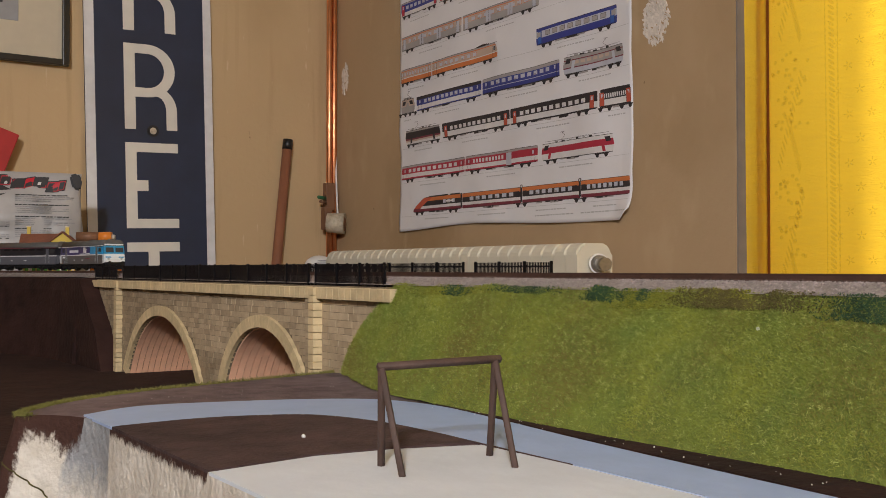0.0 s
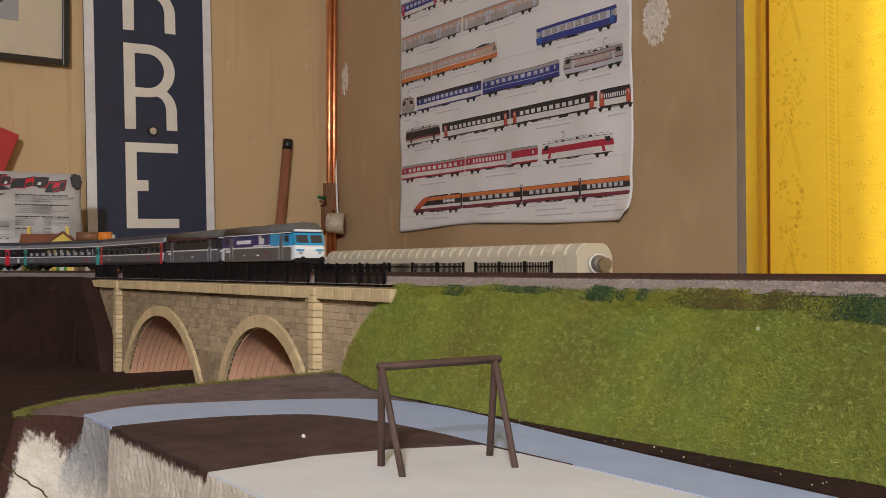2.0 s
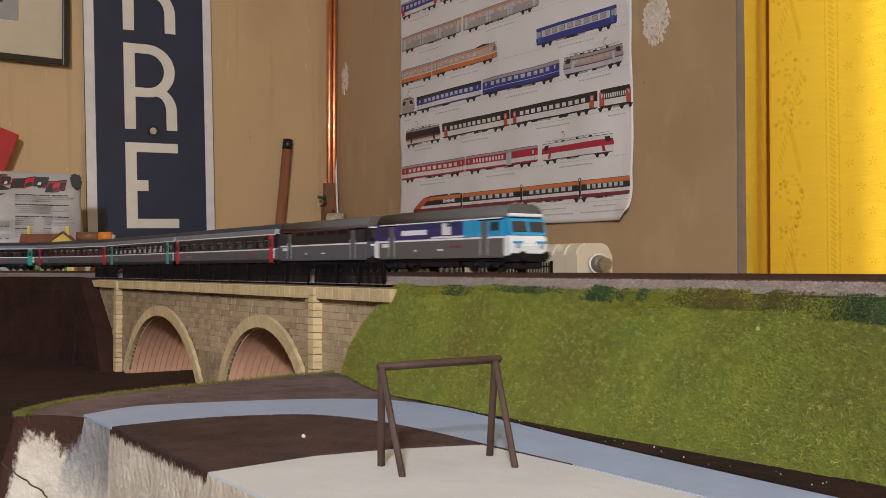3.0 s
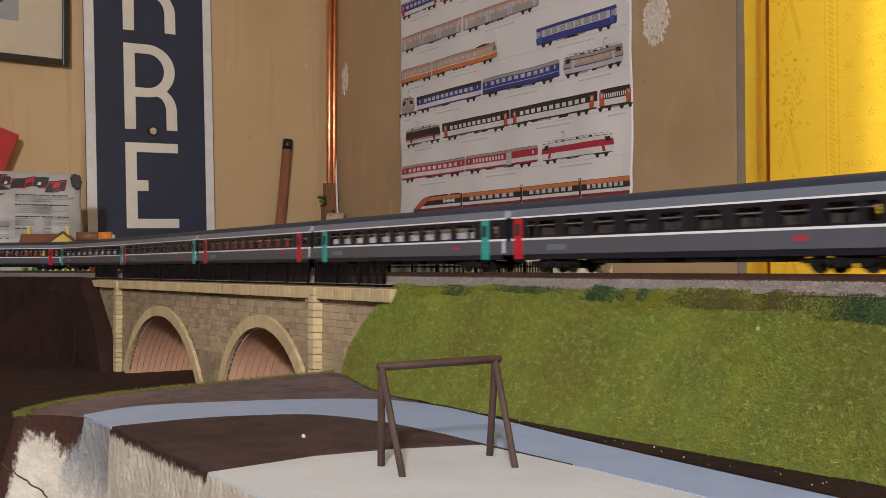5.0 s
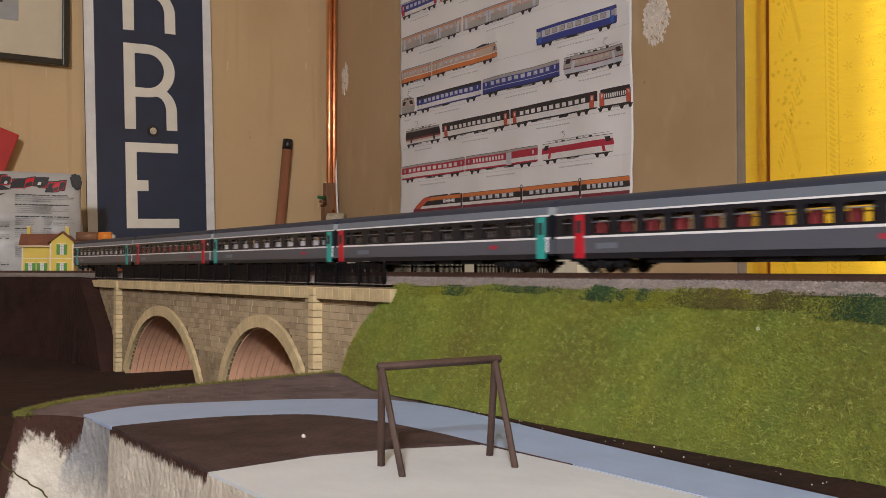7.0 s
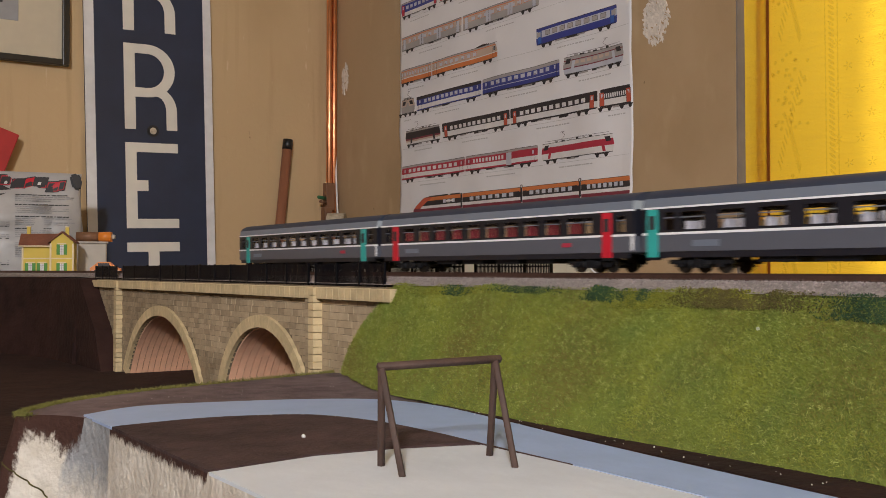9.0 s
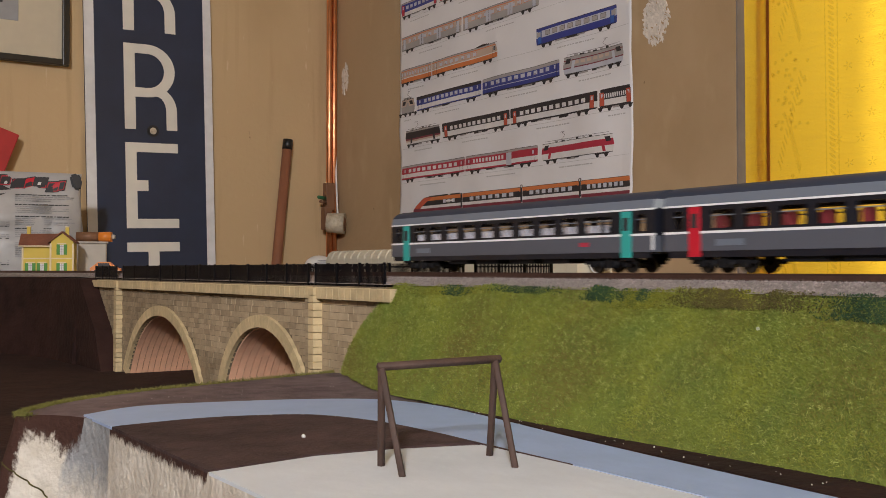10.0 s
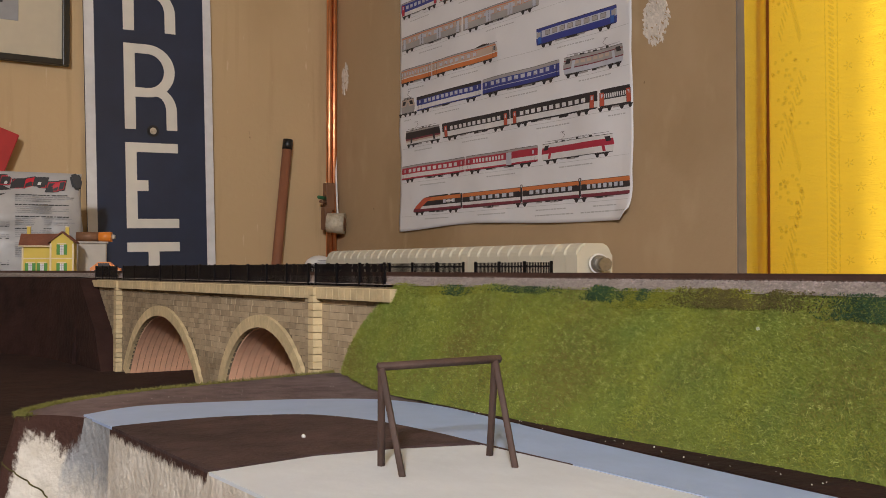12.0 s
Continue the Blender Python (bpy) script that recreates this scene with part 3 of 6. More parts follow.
sheet("brown_verge", [(0.3465, 0.02), (0.3515, 0.26), (0.3585, 0.40), (0.3675, 0.50), (0.3685, 0.56), (0.40, 0.60), (0.40, 0.02)], MID + 0.0014, "brown_paint", "dark brown verge between road and grass", "terrain")

# ---- grass slope ----
def toe(y):
    """Foot of the grass slope."""
    return 0.376 + 0.006 * math.sin(y * 9) + 0.040 * max(0, (y - 0.62) / 0.17) ** 1.5


def slope_point(y, f):
    a, b = toe(y), 0.420
    x = a + (b - a) * f
    z = MID + 0.001 + (BED - 0.0006 - MID) * (f ** 0.85) + 0.0022 * noise.noise(Vector((x * 30, y * 30, f * 3)))
    return x, z


def slope_end(f):
    """The turf runs out against the bridge wing, further along at its foot."""
    return 0.782 - 0.090 * f ** 0.8


bm = B()
grid = []
for i in range(121):
    row = []
    for j in range(17):
        y = 0.02 + (slope_end(j / 16) - 0.02) * i / 120
        row.append(bm.verts.new((slope_point(y, j / 16)[0], y, slope_point(y, j / 16)[1])))
    grid.append(row)
for a, b in zip(grid, grid[1:]):
    for j in range(16):
        bm.faces.new((a[j], a[j + 1], b[j + 1], b[j])).smooth = True
tagged(part("grass_slope", bm, "turf"), "green turf slope of the railway embankment", "grass", kind="structure")


def blades(name, count, place, length, width, mats, label, seed=3, lean=0.9):
    rng = random.Random(seed)
    vs, fs = [], []
    for _ in range(count):
        p, n = place(rng)
        d = (Vector(n) * rng.uniform(0.45, 1.1) + Vector([rng.gauss(0, lean * 0.62) for _ in range(3)])).normalized()
        w = d.cross(Vector((rng.uniform(-1, 1), rng.uniform(-1, 1), rng.uniform(-1, 1)))).normalized() * width
        le = length * rng.uniform(0.5, 1.25)
        k = len(vs)
        p = Vector(p)
        mid = p + d * le * 0.55
        vs += [p - w, p + w, mid + w * 0.8, mid - w * 0.8, p + d * le + Vector((0, 0, -0.12 * le))]
        fs += [(k, k + 1, k + 2, k + 3), (k + 3, k + 2, k + 4)]
    me = bpy.data.meshes.new(name)
    me.from_pydata(vs, [], fs)
    me.materials.append(M[mats])
    return tagged(new(name, me), label, "grass", kind="stuff")


def slope_place(rng):
    f = rng.random() ** 0.9
    y = 0.03 + (slope_end(f) - 0.028) * rng.random()
    x, z = slope_point(y, f)
    return (x, y, z), (-0.8, 0, 0.5)


blades("static_grass", 230000, slope_place, 0.0027, 0.00013, "grass", "short yellow-green static grass covering the embankment")


def edge_place(rng):
    a = rng.random() * (len(rim) - 28) + 27
    i = min(len(rim) - 2, int(a))
    t = a - int(a)
    x, y = rim[i][0] * (1 - t) + rim[i + 1][0] * t, rim[i][1] * (1 - t) + rim[i + 1][1] * t
    return (x + rng.uniform(-0.001, 0.003), y + rng.uniform(-0.002, 0.002), MID), (-0.2, 0.4, 0.9)


blades("edge_grass", 6500, edge_place, 0.0034, 0.00014, "dry_grass", "thin fringe of grass along the plateau rim", seed=5)


def tufts(name, y0, y1, count, mats, label, seed, f0=0.92, f1=1.04):
    def place(rng):
        y = (y0 + y1) / 2 + (y1 - y0) * 0.5 * max(-1.5, min(1.5, rng.gauss(0, 0.55)))
        x, z = slope_point(y, rng.uniform(f0, f1))
        lump = max(0.0, 0.5 + noise.noise(Vector((y * 110, seed * 3.1, 0))))
        return (x - 0.0008, y, z + 0.0004 + rng.uniform(0, 0.0022) * lump)
    scatter(name, count * 9, place, 0.00048, mats, label, "bush", seed=seed)


for y0, y1, count, ink, seed, f0, f1 in (
        (0.592, 0.620, 260, "moss", 11, 0.90, 1.0), (0.440, 0.465, 260, "moss", 12, 0.88, 1.0), (0.415, 0.436, 200, "moss", 13, 0.90, 1.0), (0.24, 0.292, 420, "moss", 17, 0.80, 1.0), (0.50, 0.56, 130, "moss", 18, 0.93, 1.0)):
    tufts("dark_flock", y0, y1, count, ink, "dark green flock tufts along the ballast edge", seed, f0, f1)
for y0, y1, count, seed, f0, f1 in ((0.395, 0.445, 260, 14, 0.84, 1.0), (0.56, 0.68, 170, 19, 0.90, 1.0), (0.345, 0.375, 150, 15, 0.93, 1.01)):
    tufts("yellow_flock", y0, y1, count, "moss_yellow", "yellow-green flock clumps near the ballast edge", seed, f0, f1)
tufts("brown_flock", 0.318, 0.388, 700, "moss_brown", "brown flock patch at the top of the slope", 16, 0.86, 1.0)


def crumb(rng):
    y = rng.uniform(0.2, 0.58)
    return (0.358 + rng.uniform(-0.004, 0.014), y, MID + 0.002)


scatter("plaster_crumbs", 34, crumb, 0.00042, "white", "tiny pale crumbs lying on the brown verge", "crumbs", seed=21)
def speck(rng):
    if rng.random() < 0.3:
        x, y = inner[rng.randrange(8, len(inner) - 24)]
        return (x - rng.uniform(0.001, 0.003), y - rng.uniform(0.001, 0.003), MID + 0.0014)
    x = rng.uniform(0.19, 0.385)
    return (x, rng.uniform(0.672, 0.70) + 0.12 * (x - 0.19), MID + 0.0003)


scatter("dust_specks", 70, speck, 0.00024, "white", "tiny pale specks of dust on the brown paint", "dust", seed=27)
for x, y, z, s in ((0.2385, 0.489, MID + 0.0020, 0.0011), (0.4085, 0.331, Z0 - 0.0293, 0.0011)):
    bm = B()
    bmesh.ops.create_icosphere(bm, subdivisions=2, radius=s)
    for v in bm.verts:
        v.co *= 1 + 0.35 * noise.noise(v.co * 900)
    tagged(part("pebble", bm, "white", None, at=pose(x, y, z)), "tiny white plaster crumb", "pebble")


# ---- bridge ----
BX, BD = 0.415, 0.140  # face and depth
CROWN = Z0 - 0.058
ARCH = ((1.2575, 0.158), (0.947, 0.108))  # centre and radius of each arch
COPE0, COPE1 = Z0 - 0.0265, Z0 - 0.0165
BY0, BY1 = 0.690, 1.585
bridge = thing("arch_bridge", "two-arched model bridge of brown ashlar with pale arch rings", "bridge")


def under(y, extra=0.0):
    """Height of the arch line over y, or the ground; extra widens the arch."""
    z = LOW
    for c, r in ARCH:
        if abs(y - c) < r + extra:
            z = max(z, CROWN - r + math.sqrt((r + extra) ** 2 - (y - c) ** 2))
    return z


bm = B()
n = 178
cols = []
for i in range(n + 1):
    y = BY0 + (BY1 - BY0) * i / n
    cols.append([bm.verts.new(v) for v in ((BX + 0.002, y, under(y)), (BX + 0.002, y, COPE0), (BX + BD, y, COPE0), (BX + BD, y, under(y)))])
for a, b in zip(cols, cols[1:]):
    for j in range(4):
        bm.faces.new((a[j], a[(j + 1) % 4], b[(j + 1) % 4], b[j]))
bm.faces.new(cols[0]); bm.faces.new(cols[-1][::-1])
core = part("spandrel_wall", bm, "joint", bridge)
boxed("deck", (BX + 0.003, BX + BD - 0.003, BY0, BY1, COPE0, BED - 0.002), "joint", bridge)


def rough_block(bm, y0, y1, z0, z1, x, rng):
    v = box(bm, x - 0.0006 - rng.uniform(0, 0.0008), x + 0.0035, y0, y1, z0, z1)
    for k in (0, 1, 2, 3):
        v[k].co += Vector((rng.uniform(0, 0.0006), 0, 0))


rng = random.Random(8)
rest = B()
made = 0
zrow, r = LOW + 0.0002, 0
while zrow < COPE0 - 0.003:
    h = min(rng.uniform(0.0054, 0.0068), COPE0 - 0.0004 - zrow)
    y = BY0 + 0.001 - (0.006 if r % 2 else 0)
    while y < BY1 - 0.002:
        w = rng.uniform(0.0105, 0.0185)
        a, b = max(y, BY0 + 0.001), min(y + w - 0.0006, BY1 - 0.001)
        if b - a > 0.003 and max(under(a, 0.0105), under(b, 0.0105), under((a + b) / 2, 0.0105)) < zrow + 0.0045:
            if zrow > MID - 0.006 and y < 1.2 and made < 290:
                bm = B()
                rough_block(bm, a, b, zrow + 0.00022, zrow + h - 0.00022, BX + 0.002, rng)
                part("stone", bm, "stone", bridge)
                made += 1
            else:
                rough_block(rest, a, b, zrow + 0.00022, zrow + h - 0.00022, BX + 0.002, rng)
        y += w
    zrow += h
    r += 1
tagged(part("masonry", rest, "stone", bridge), kind="stuff")
for c, BR in ARCH:
    BCZ = CROWN - BR
    lim = math.acos((LOW - BCZ) / BR) if LOW > BCZ else math.pi / 2
    k = 46
    for i in range(k):
        a0, a1 = -lim + 2 * lim * i / k + 0.0012, -lim + 2 * lim * (i + 1) / k - 0.0012
        pts = [(c + rr * math.sin(a), BCZ + rr * math.cos(a)) for a, rr in ((a0, BR), (a1, BR), (a1, BR + 0.0125), (a0, BR + 0.0125))]
        bm = B()
        prism(bm, pts, "x", BX - 0.0022, BX + 0.004)
        part("arch_stone", bm, "pale_stone", bridge)
    # lining of the vault: narrow rings one behind the other
    x = BX + 0.0045
    while x < BX + BD - 0.004:
        bm = B()
        k = 22
        arc = [-lim + 2 * lim * i / k for i in range(k + 1)]
        pts = [(c + (BR - 0.0012) * math.sin(a), BCZ + (BR - 0.0012) * math.cos(a)) for a in arc]
        pts += [(c + (BR + 0.001) * math.sin(a), BCZ + (BR + 0.001) * math.cos(a)) for a in arc[::-1]]
        prism(bm, pts, "x", x, x + 0.0072)
        part("vault_ring", bm, "brick_lining", bridge)
        x += 0.0080
for y, w in ((0.822, 0.010), (1.430, 0.012)):
    z, i = LOW, 0
    while z < COPE1 - 0.004:
        h = min(0.0066, COPE1 - z)
        bm = B()
        box(bm, BX - 0.0075, BX + 0.004, y - w / 2 * (1.0 if i % 2 else 0.94), y + w / 2, z + 0.0002, z + h - 0.0003, bevel=0.0004)
        part("pilaster_stone", bm, "pale_stone", bridge)
        bm = B()
        box(bm, BX - 0.0028, BX + 0.004, y + w / 2, y + w / 2 + 0.016, z + 0.0002, z + h - 0.0003, bevel=0.0003)
        part("quoin", bm, "stone", bridge)
        z += h
        i += 1
y = BY0 - 0.002
while y < BY1:
    w = 0.0108
    bm = B()
    box(bm, BX - 0.005, BX + 0.012, y + 0.00025, y + w - 0.00025, COPE0 + 0.0003, COPE1 + (0.0008 if int(y * 1000) % 3 else 0.0004), bevel=0.0005)
    part("coping_stone", bm, "pale_stone", bridge)
    y += w


# ---- fences ----
def fence(label, x, y0, y1, zb, zt, spacing=0.0019, posts=4):
    th = thing("fence_panel", label, "fence", "fences along the track")
    for z in (zb + (zt - zb) * 0.16, zb + (zt - zb) * 0.82):
        boxed("fence_rail", (x + 0.0005, x + 0.0012, y0, y1, z - 0.0007, z + 0.0007), "fence", th)
    for i in range(posts):
        y = y0 + (y1 - y0) * i / (posts - 1)
        bm = B()
        box(bm, x - 0.0009, x + 0.0011, y - 0.0009, y + 0.0009, zb, zt + 0.0009, bevel=0.0003)
        part("post", bm, "fence", th)
    bm = B()
    y = y0 + spacing
    while y < y1:
        box(bm, x + 0.0001, x + 0.0005, y - 0.00042, y + 0.00042, zb + 0.0005, zt)
        y += spacing
    tagged(part("picket_row", bm, "fence", th), kind="stuff")


for a, b in ((0.712, 0.835), (0.850, 0.99), (0.992, 1.13), (1.132, 1.27), (1.272, 1.43), (1.462, 1.57)):
    fence("black plastic picket fence panel on the bridge parapet", BX + 0.004, a, b, COPE1 + 0.0005, Z0 + 0.0048)
for a, b in ((0.592, 0.690), (0.708, 0.83), (0.832, 0.955), (0.957, 1.08), (1.082, 1.21), (1.212, 1.34), (1.342, 1.47)):
    fence("black plastic picket fence panel beyond the track", 0.494, a, b, BED, Z0 + 0.0055, posts=4)

# ---- small wooden portal on the white board ----
trestle = thing("wooden_portal", "brown wooden A-frame portal standing beside the road", "portal")
PZ = MID + 0.0006


def stick(a, b, w, name):
    bm = B()
    tube(bm, a, b, w, n=4)
    bmesh.ops.bevel(bm, geom=list(bm.edges), offset=w * 0.15, segments=1, affect="EDGES")
    part(name, bm, "portal_wood", trestle)


PA, PB = Vector((0.2294, 0.3922, Z0 - 0.0445)), Vector((0.2849, 0.3822, Z0 - 0.0431))
legs = (((0.2350, 0.4020), (0.2306, 0.3760)), ((0.2913, 0.3953), (0.2836, 0.3650)))
for p, feet in zip((PA, PB), legs):
    for fx, fy in feet:
        stick((fx, fy, PZ - 0.001), (p.x, p.y, p.z + 0.001), 0.0019, "leg")
d = (PB - PA).normalized()
stick(PA - d * 0.002 + Vector((0, 0, 0.0012)), PB + d * 0.003 + Vector((0, 0, 0.0012)), 0.0021, "beam")


# ---- enamel sign on the north wall ----
sign = thing("enamel_sign", "tall dark blue enamel station sign with white letters and border", "sign", at=pose(0.8215, YW - 0.014, Z0 + 0.34, 0, -1.5, 0))
W2, SH0, SH1 = 0.1635, -0.55, 0.80
boxed("plate", (-W2, W2, 0.0, 0.010, SH0, SH1), "enamel_blue", sign, bevel=0.003)
for x0, x1 in ((-W2, -W2 + 0.024), (W2 - 0.022, W2)):
    boxed("border", (x0, x1, -0.0012, 0.001, SH0 + 0.002, SH1 - 0.002), "p_white", sign, "white border stripe")


def letter(kind, z0, h, w, t):
    bm = B()
    x0, x1 = -w / 2, w / 2
    if kind == "E":
        for a, b, c, d2 in ((x0, x0 + t, 0, h), (x0 + t, x1, h - t * 0.85, h), (x0 + t, x1, 0, t * 0.85), (x0 + t, x0 + w * 0.42, h * 0.435, h * 0.56)):
            box(bm, a, b, -0.0012, 0.001, z0 + c, z0 + d2)
    elif kind == "T":
        box(bm, x0, x1, -0.0012, 0.001, z0 + h - t * 0.85, z0 + h)
        box(bm, -t / 2, t / 2, -0.0012, 0.001, z0, z0 + h - t * 0.85)
    else:
        box(bm, x0, x0 + t, -0.0012, 0.001, z0, z0 + h)

        def band(outer_pts, inner_pts, face=-0.0012):
            o = [[bm.verts.new((x, y, z0 + z)) for x, z in outer_pts] for y in (face, 0.001)]
            n2 = [[bm.verts.new((x, y, z0 + z)) for x, z in inner_pts] for y in (face, 0.0012)]
            for i in range(len(outer_pts) - 1):
                bm.faces.new((o[0][i], o[0][i + 1], n2[0][i + 1], n2[0][i]))
                bm.faces.new((o[1][i], n2[1][i], n2[1][i + 1], o[1][i + 1]))
                bm.faces.new((o[0][i], o[1][i], o[1][i + 1], o[0][i + 1]))
                bm.faces.new((n2[0][i], n2[0][i + 1], n2[1][i + 1], n2[1][i]))
        ro, hb = h * 0.31, h * 0.69
        oc, ic = [(x0 + t, h)], [(x0 + t, h - t * 0.85)]
        for i in range(17):
            a = math.pi / 2 - math.pi * i / 16
            rx = w * 0.52
            oc.append((x1 - rx - 0.004 + rx * math.cos(a), hb + ro * math.sin(a)))
            ic.append((x1 - rx - 0.004 + (rx - t) * math.cos(a), hb + (ro - t * 0.85) * math.sin(a)))
        oc.append((x0 + t, h * 0.38)), ic.append((x0 + t, h * 0.38 + t * 0.85))
        band(oc, ic)
        oc, ic = [], []
        for i in range(9):
            a = math.pi / 2 * i / 8
            oc.append((x1 - t * 1.9 + t * 1.9 * math.sin(a), h * 0.22 + h * 0.28 * math.cos(a)))
            ic.append((x1 - t * 1.9 + t * 0.9 * math.sin(a), h * 0.22 + h * 0.175 * math.cos(a)))
        oc.append((x1, 0)), ic.append((x1 - t, 0))
        band(oc, ic, -0.0009)
    part("letter", bm, "enamel_white", sign, "white enamel letter")


for kind, z0 in (("A", 0.519), ("R", 0.266 + 0.0), ("R", 0.016), ("E", -0.235), ("T", -0.488)):
    if kind != "A":
        letter(kind, z0, 0.217, 0.135, 0.028)
bm = B()
tube(bm, (0.004, -0.002, 0.013), (0.004, 0.001, 0.013), 0.015, n=28)
hole = part("hole_ring", bm, "black", sign, "black ring of a bolt hole")
bm = B()
tube(bm, (0.004, -0.0030, 0.013), (0.004, -0.001, 0.013), 0.0085, n=24)
part("bolt", bm, "ivory", sign, "beige bolt head")

# ---- framed picture ----
pic = thing("picture_frame", "black-framed picture with a cream mount on the wall", "picture", at=pose(0.40, YW - 0.012, Z0 + 0.80, -1, 0, 0))
for x0, x1, z0, z1 in ((0.200, 0.216, -0.305, 0.3), (-0.216, -0.2, -0.305, 0.3), (-0.2, 0.2, -0.305, -0.290), (-0.2, 0.2, 0.285, 0.3)):
    boxed("frame_bar", (x0, x1, -0.008, 0.011, z0, z1), "frame_black", pic, bevel=0.002)
boxed("mount", (-0.2, 0.2, 0.004, 0.009, -0.29, 0.285), "passe", pic, "cream mount board")
bm = B()
box(bm, -0.09, 0.100, 0.0025, 0.004, -0.208, 0.2)
for i in range(26):
    a, c = random.uniform(-0.085, 0.085), random.uniform(-0.2, 0.18)
    box(bm, a, a + random.uniform(0.006, 0.02), 0.0015, 0.0026, c, c + random.uniform(0.004, 0.014), 1 + i % 2)
part("print", bm, ["ink_grey", "ink", "p_white"], pic, "grey photographic print")

# ---- pipes, clamp, white cable and dowel in the corner ----
pipes = thing("copper_pipes", "pair of vertical copper heating pipes in the corner", "pipes")
for x, y in ((1.3195, 2.548), (1.3370, 2.552)):
    bm = B()
    tube(bm, (x, y, 0.0), (x, y, 2.5), 0.0082, n=18)
    part("pipe", bm, "copper", pipes)
clampb = thing("pipe_bracket", "brown wooden bracket with an ivory ring around the pipes", "bracket")
boxed("block", (1.296, 1.324, 2.520, 2.540, Z0 + 0.165, Z0 + 0.240), "brown_wood", clampb, bevel=0.002)
boxed("block", (1.288, 1.312, 2.512, 2.536, Z0 + 0.110, Z0 + 0.172), "brown_wood", clampb, bevel=0.002)
bm = B()
tube(bm, (1.296, 2.512, Z0 + 0.129), (1.334, 2.482, Z0 + 0.126), 0.0270, 0.0285, n=28)
part("ring", bm, "ivory", clampb, "chipped ivory plastic ring")
# The ring is solid; this brown disc paints the darkness of its open end.
bm = B()
tube(bm, (1.3335, 2.4824, Z0 + 0.126), (1.3348, 2.4814, Z0 + 0.126), 0.0205, n=24)
part("hollow_disc", bm, "brown_wood", clampb, "brown disc drawn as the ring's shaded hollow")
bm = B()
tube(bm, (1.290, 2.515, Z0 + 0.196), (1.262, 2.500, Z0 + 0.198), 0.0055, 0.0045, n=10)
part("peg", bm, "green_plastic", clampb, "green plastic peg")
bm = B()
tube(bm, (1.292, 2.515, Z0 + 0.184), (1.268, 2.500, Z0 + 0.186), 0.004, n=10)
part("peg", bm, "brown_wood", clampb)
cable = bpy.data.curves.new("cable", "CURVE")
cable.dimensions, cable.bevel_depth, cable.bevel_resolution = "3D", 0.0028, 3
sp = cable.splines.new("NURBS")
cp = [(1.344, 2.560, 2.5), (1.345, 2.560, 1.9), (1.3445, 2.556, Z0 + 0.5), (1.343, 2.552, Z0 + 0.33), (1.336, 2.535, Z0 + 0.22), (1.332, 2.52, Z0 + 0.150)]
sp.points.add(len(cp) - 1)
for p, c in zip(sp.points, cp):
    p.co = (*c, 1)
sp.use_endpoint_u, sp.order_u = True, 3
cable.materials.append(M["white"])
tagged(new("white_cable", cable), "thin white cable running down beside the copper pipes", "cable")
dowel = thing("wooden_rod", "reddish wooden rod with a black cap leaning on the wall", "rod")
bm = B()
tube(bm, (1.0725, 2.545, 0.0), (1.1990, 2.565, Z0 + 0.332), 0.0135, n=20)
part("shaft", bm, "dowel", dowel)
bm = B()
tube(bm, (1.1988, 2.5650, Z0 + 0.330), (1.2018, 2.5654, Z0 + 0.358), 0.0144, 0.0136, n=20)
part("cap", bm, "black", dowel, "black plastic cap")

# ---- radiator ----
rad = thing("radiator", "cream cast-iron column radiator below the poster", "radiator")
RT = Z0 + 0.047


def rad_section(y, name="section"):
    bm = B()
    w, hw, r = 0.0322, 0.042, 0.022
    pts = []
    for cy, cz, a0 in ((hw - r, RT - r, 0), (-hw + r, RT - r, 90), (-hw + r, 0.18 + r, 180), (hw - r, 0.18 + r, 270)):
        for k in range(6):
            a = radians(a0 + 18 * k)
            pts.append((1.242 + cy + r * math.cos(a), cz + r * math.sin(a)))
    prism(bm, pts, "y", y, y + w)
    edges = [e for e in bm.edges if abs(e.verts[0].co.y - e.verts[1].co.y) < 1e-6]
    bmesh.ops.bevel(bm, geom=edges, offset=0.0040, segments=3, affect="EDGES")
    part(name, bm, "radiator", rad)


y = 1.366
rad_section(y)
boxed("foot", (1.225, 1.26, 1.40, 1.43, 0.0, 0.19), "radiator", rad)
boxed("foot", (1.225, 1.26, 2.24, 2.27, 0.0, 0.19), "radiator", rad)
for i in range(28):
    y += 0.0334
    rad_section(y)
bm = B()
tube(bm, (1.245, 1.368, Z0 + 0.010), (1.236, 1.344, Z0 + 0.010), 0.017, 0.015, n=20)
tube(bm, (1.236, 1.344, Z0 + 0.010), (1.229, 1.324, Z0 + 0.009), 0.012, n=16)
part("valve", bm, "steel", rad, "dull metal plug with white paint drips")
bm = B()
tube(bm, (1.2405, 1.356, Z0 + 0.010), (1.239, 1.352, Z0 + 0.010), 0.0185, n=20)
part("gasket", bm, "white", rad, "white sealing tape")
bm = B()
bmesh.ops.create_uvsphere(bm, u_segments=24, v_segments=12, radius=1, matrix=Matrix.Translation((1.225, 2.421, Z0 + 0.010)) @ Matrix.Diagonal((0.040, 0.03, 0.027, 1)))
for f in bm.faces:
    f.smooth = True
valve = tagged(part("thermostat_head", bm, "white"), "white ribbed thermostat head beside the radiator", "valve")
for k in range(4):
    boxed("slot", (1.198 + 0.003 * k, 1.240, 2.3895 + 0.0005 * k, 2.3950, Z0 + 0.004 + 0.006 * k, Z0 + 0.0055 + 0.006 * k), "ink_grey", valve)
boxed("stem", (1.218, 1.232, 2.414, 2.428, 0.0, Z0 - 0.005), "copper", valve, "copper stem")

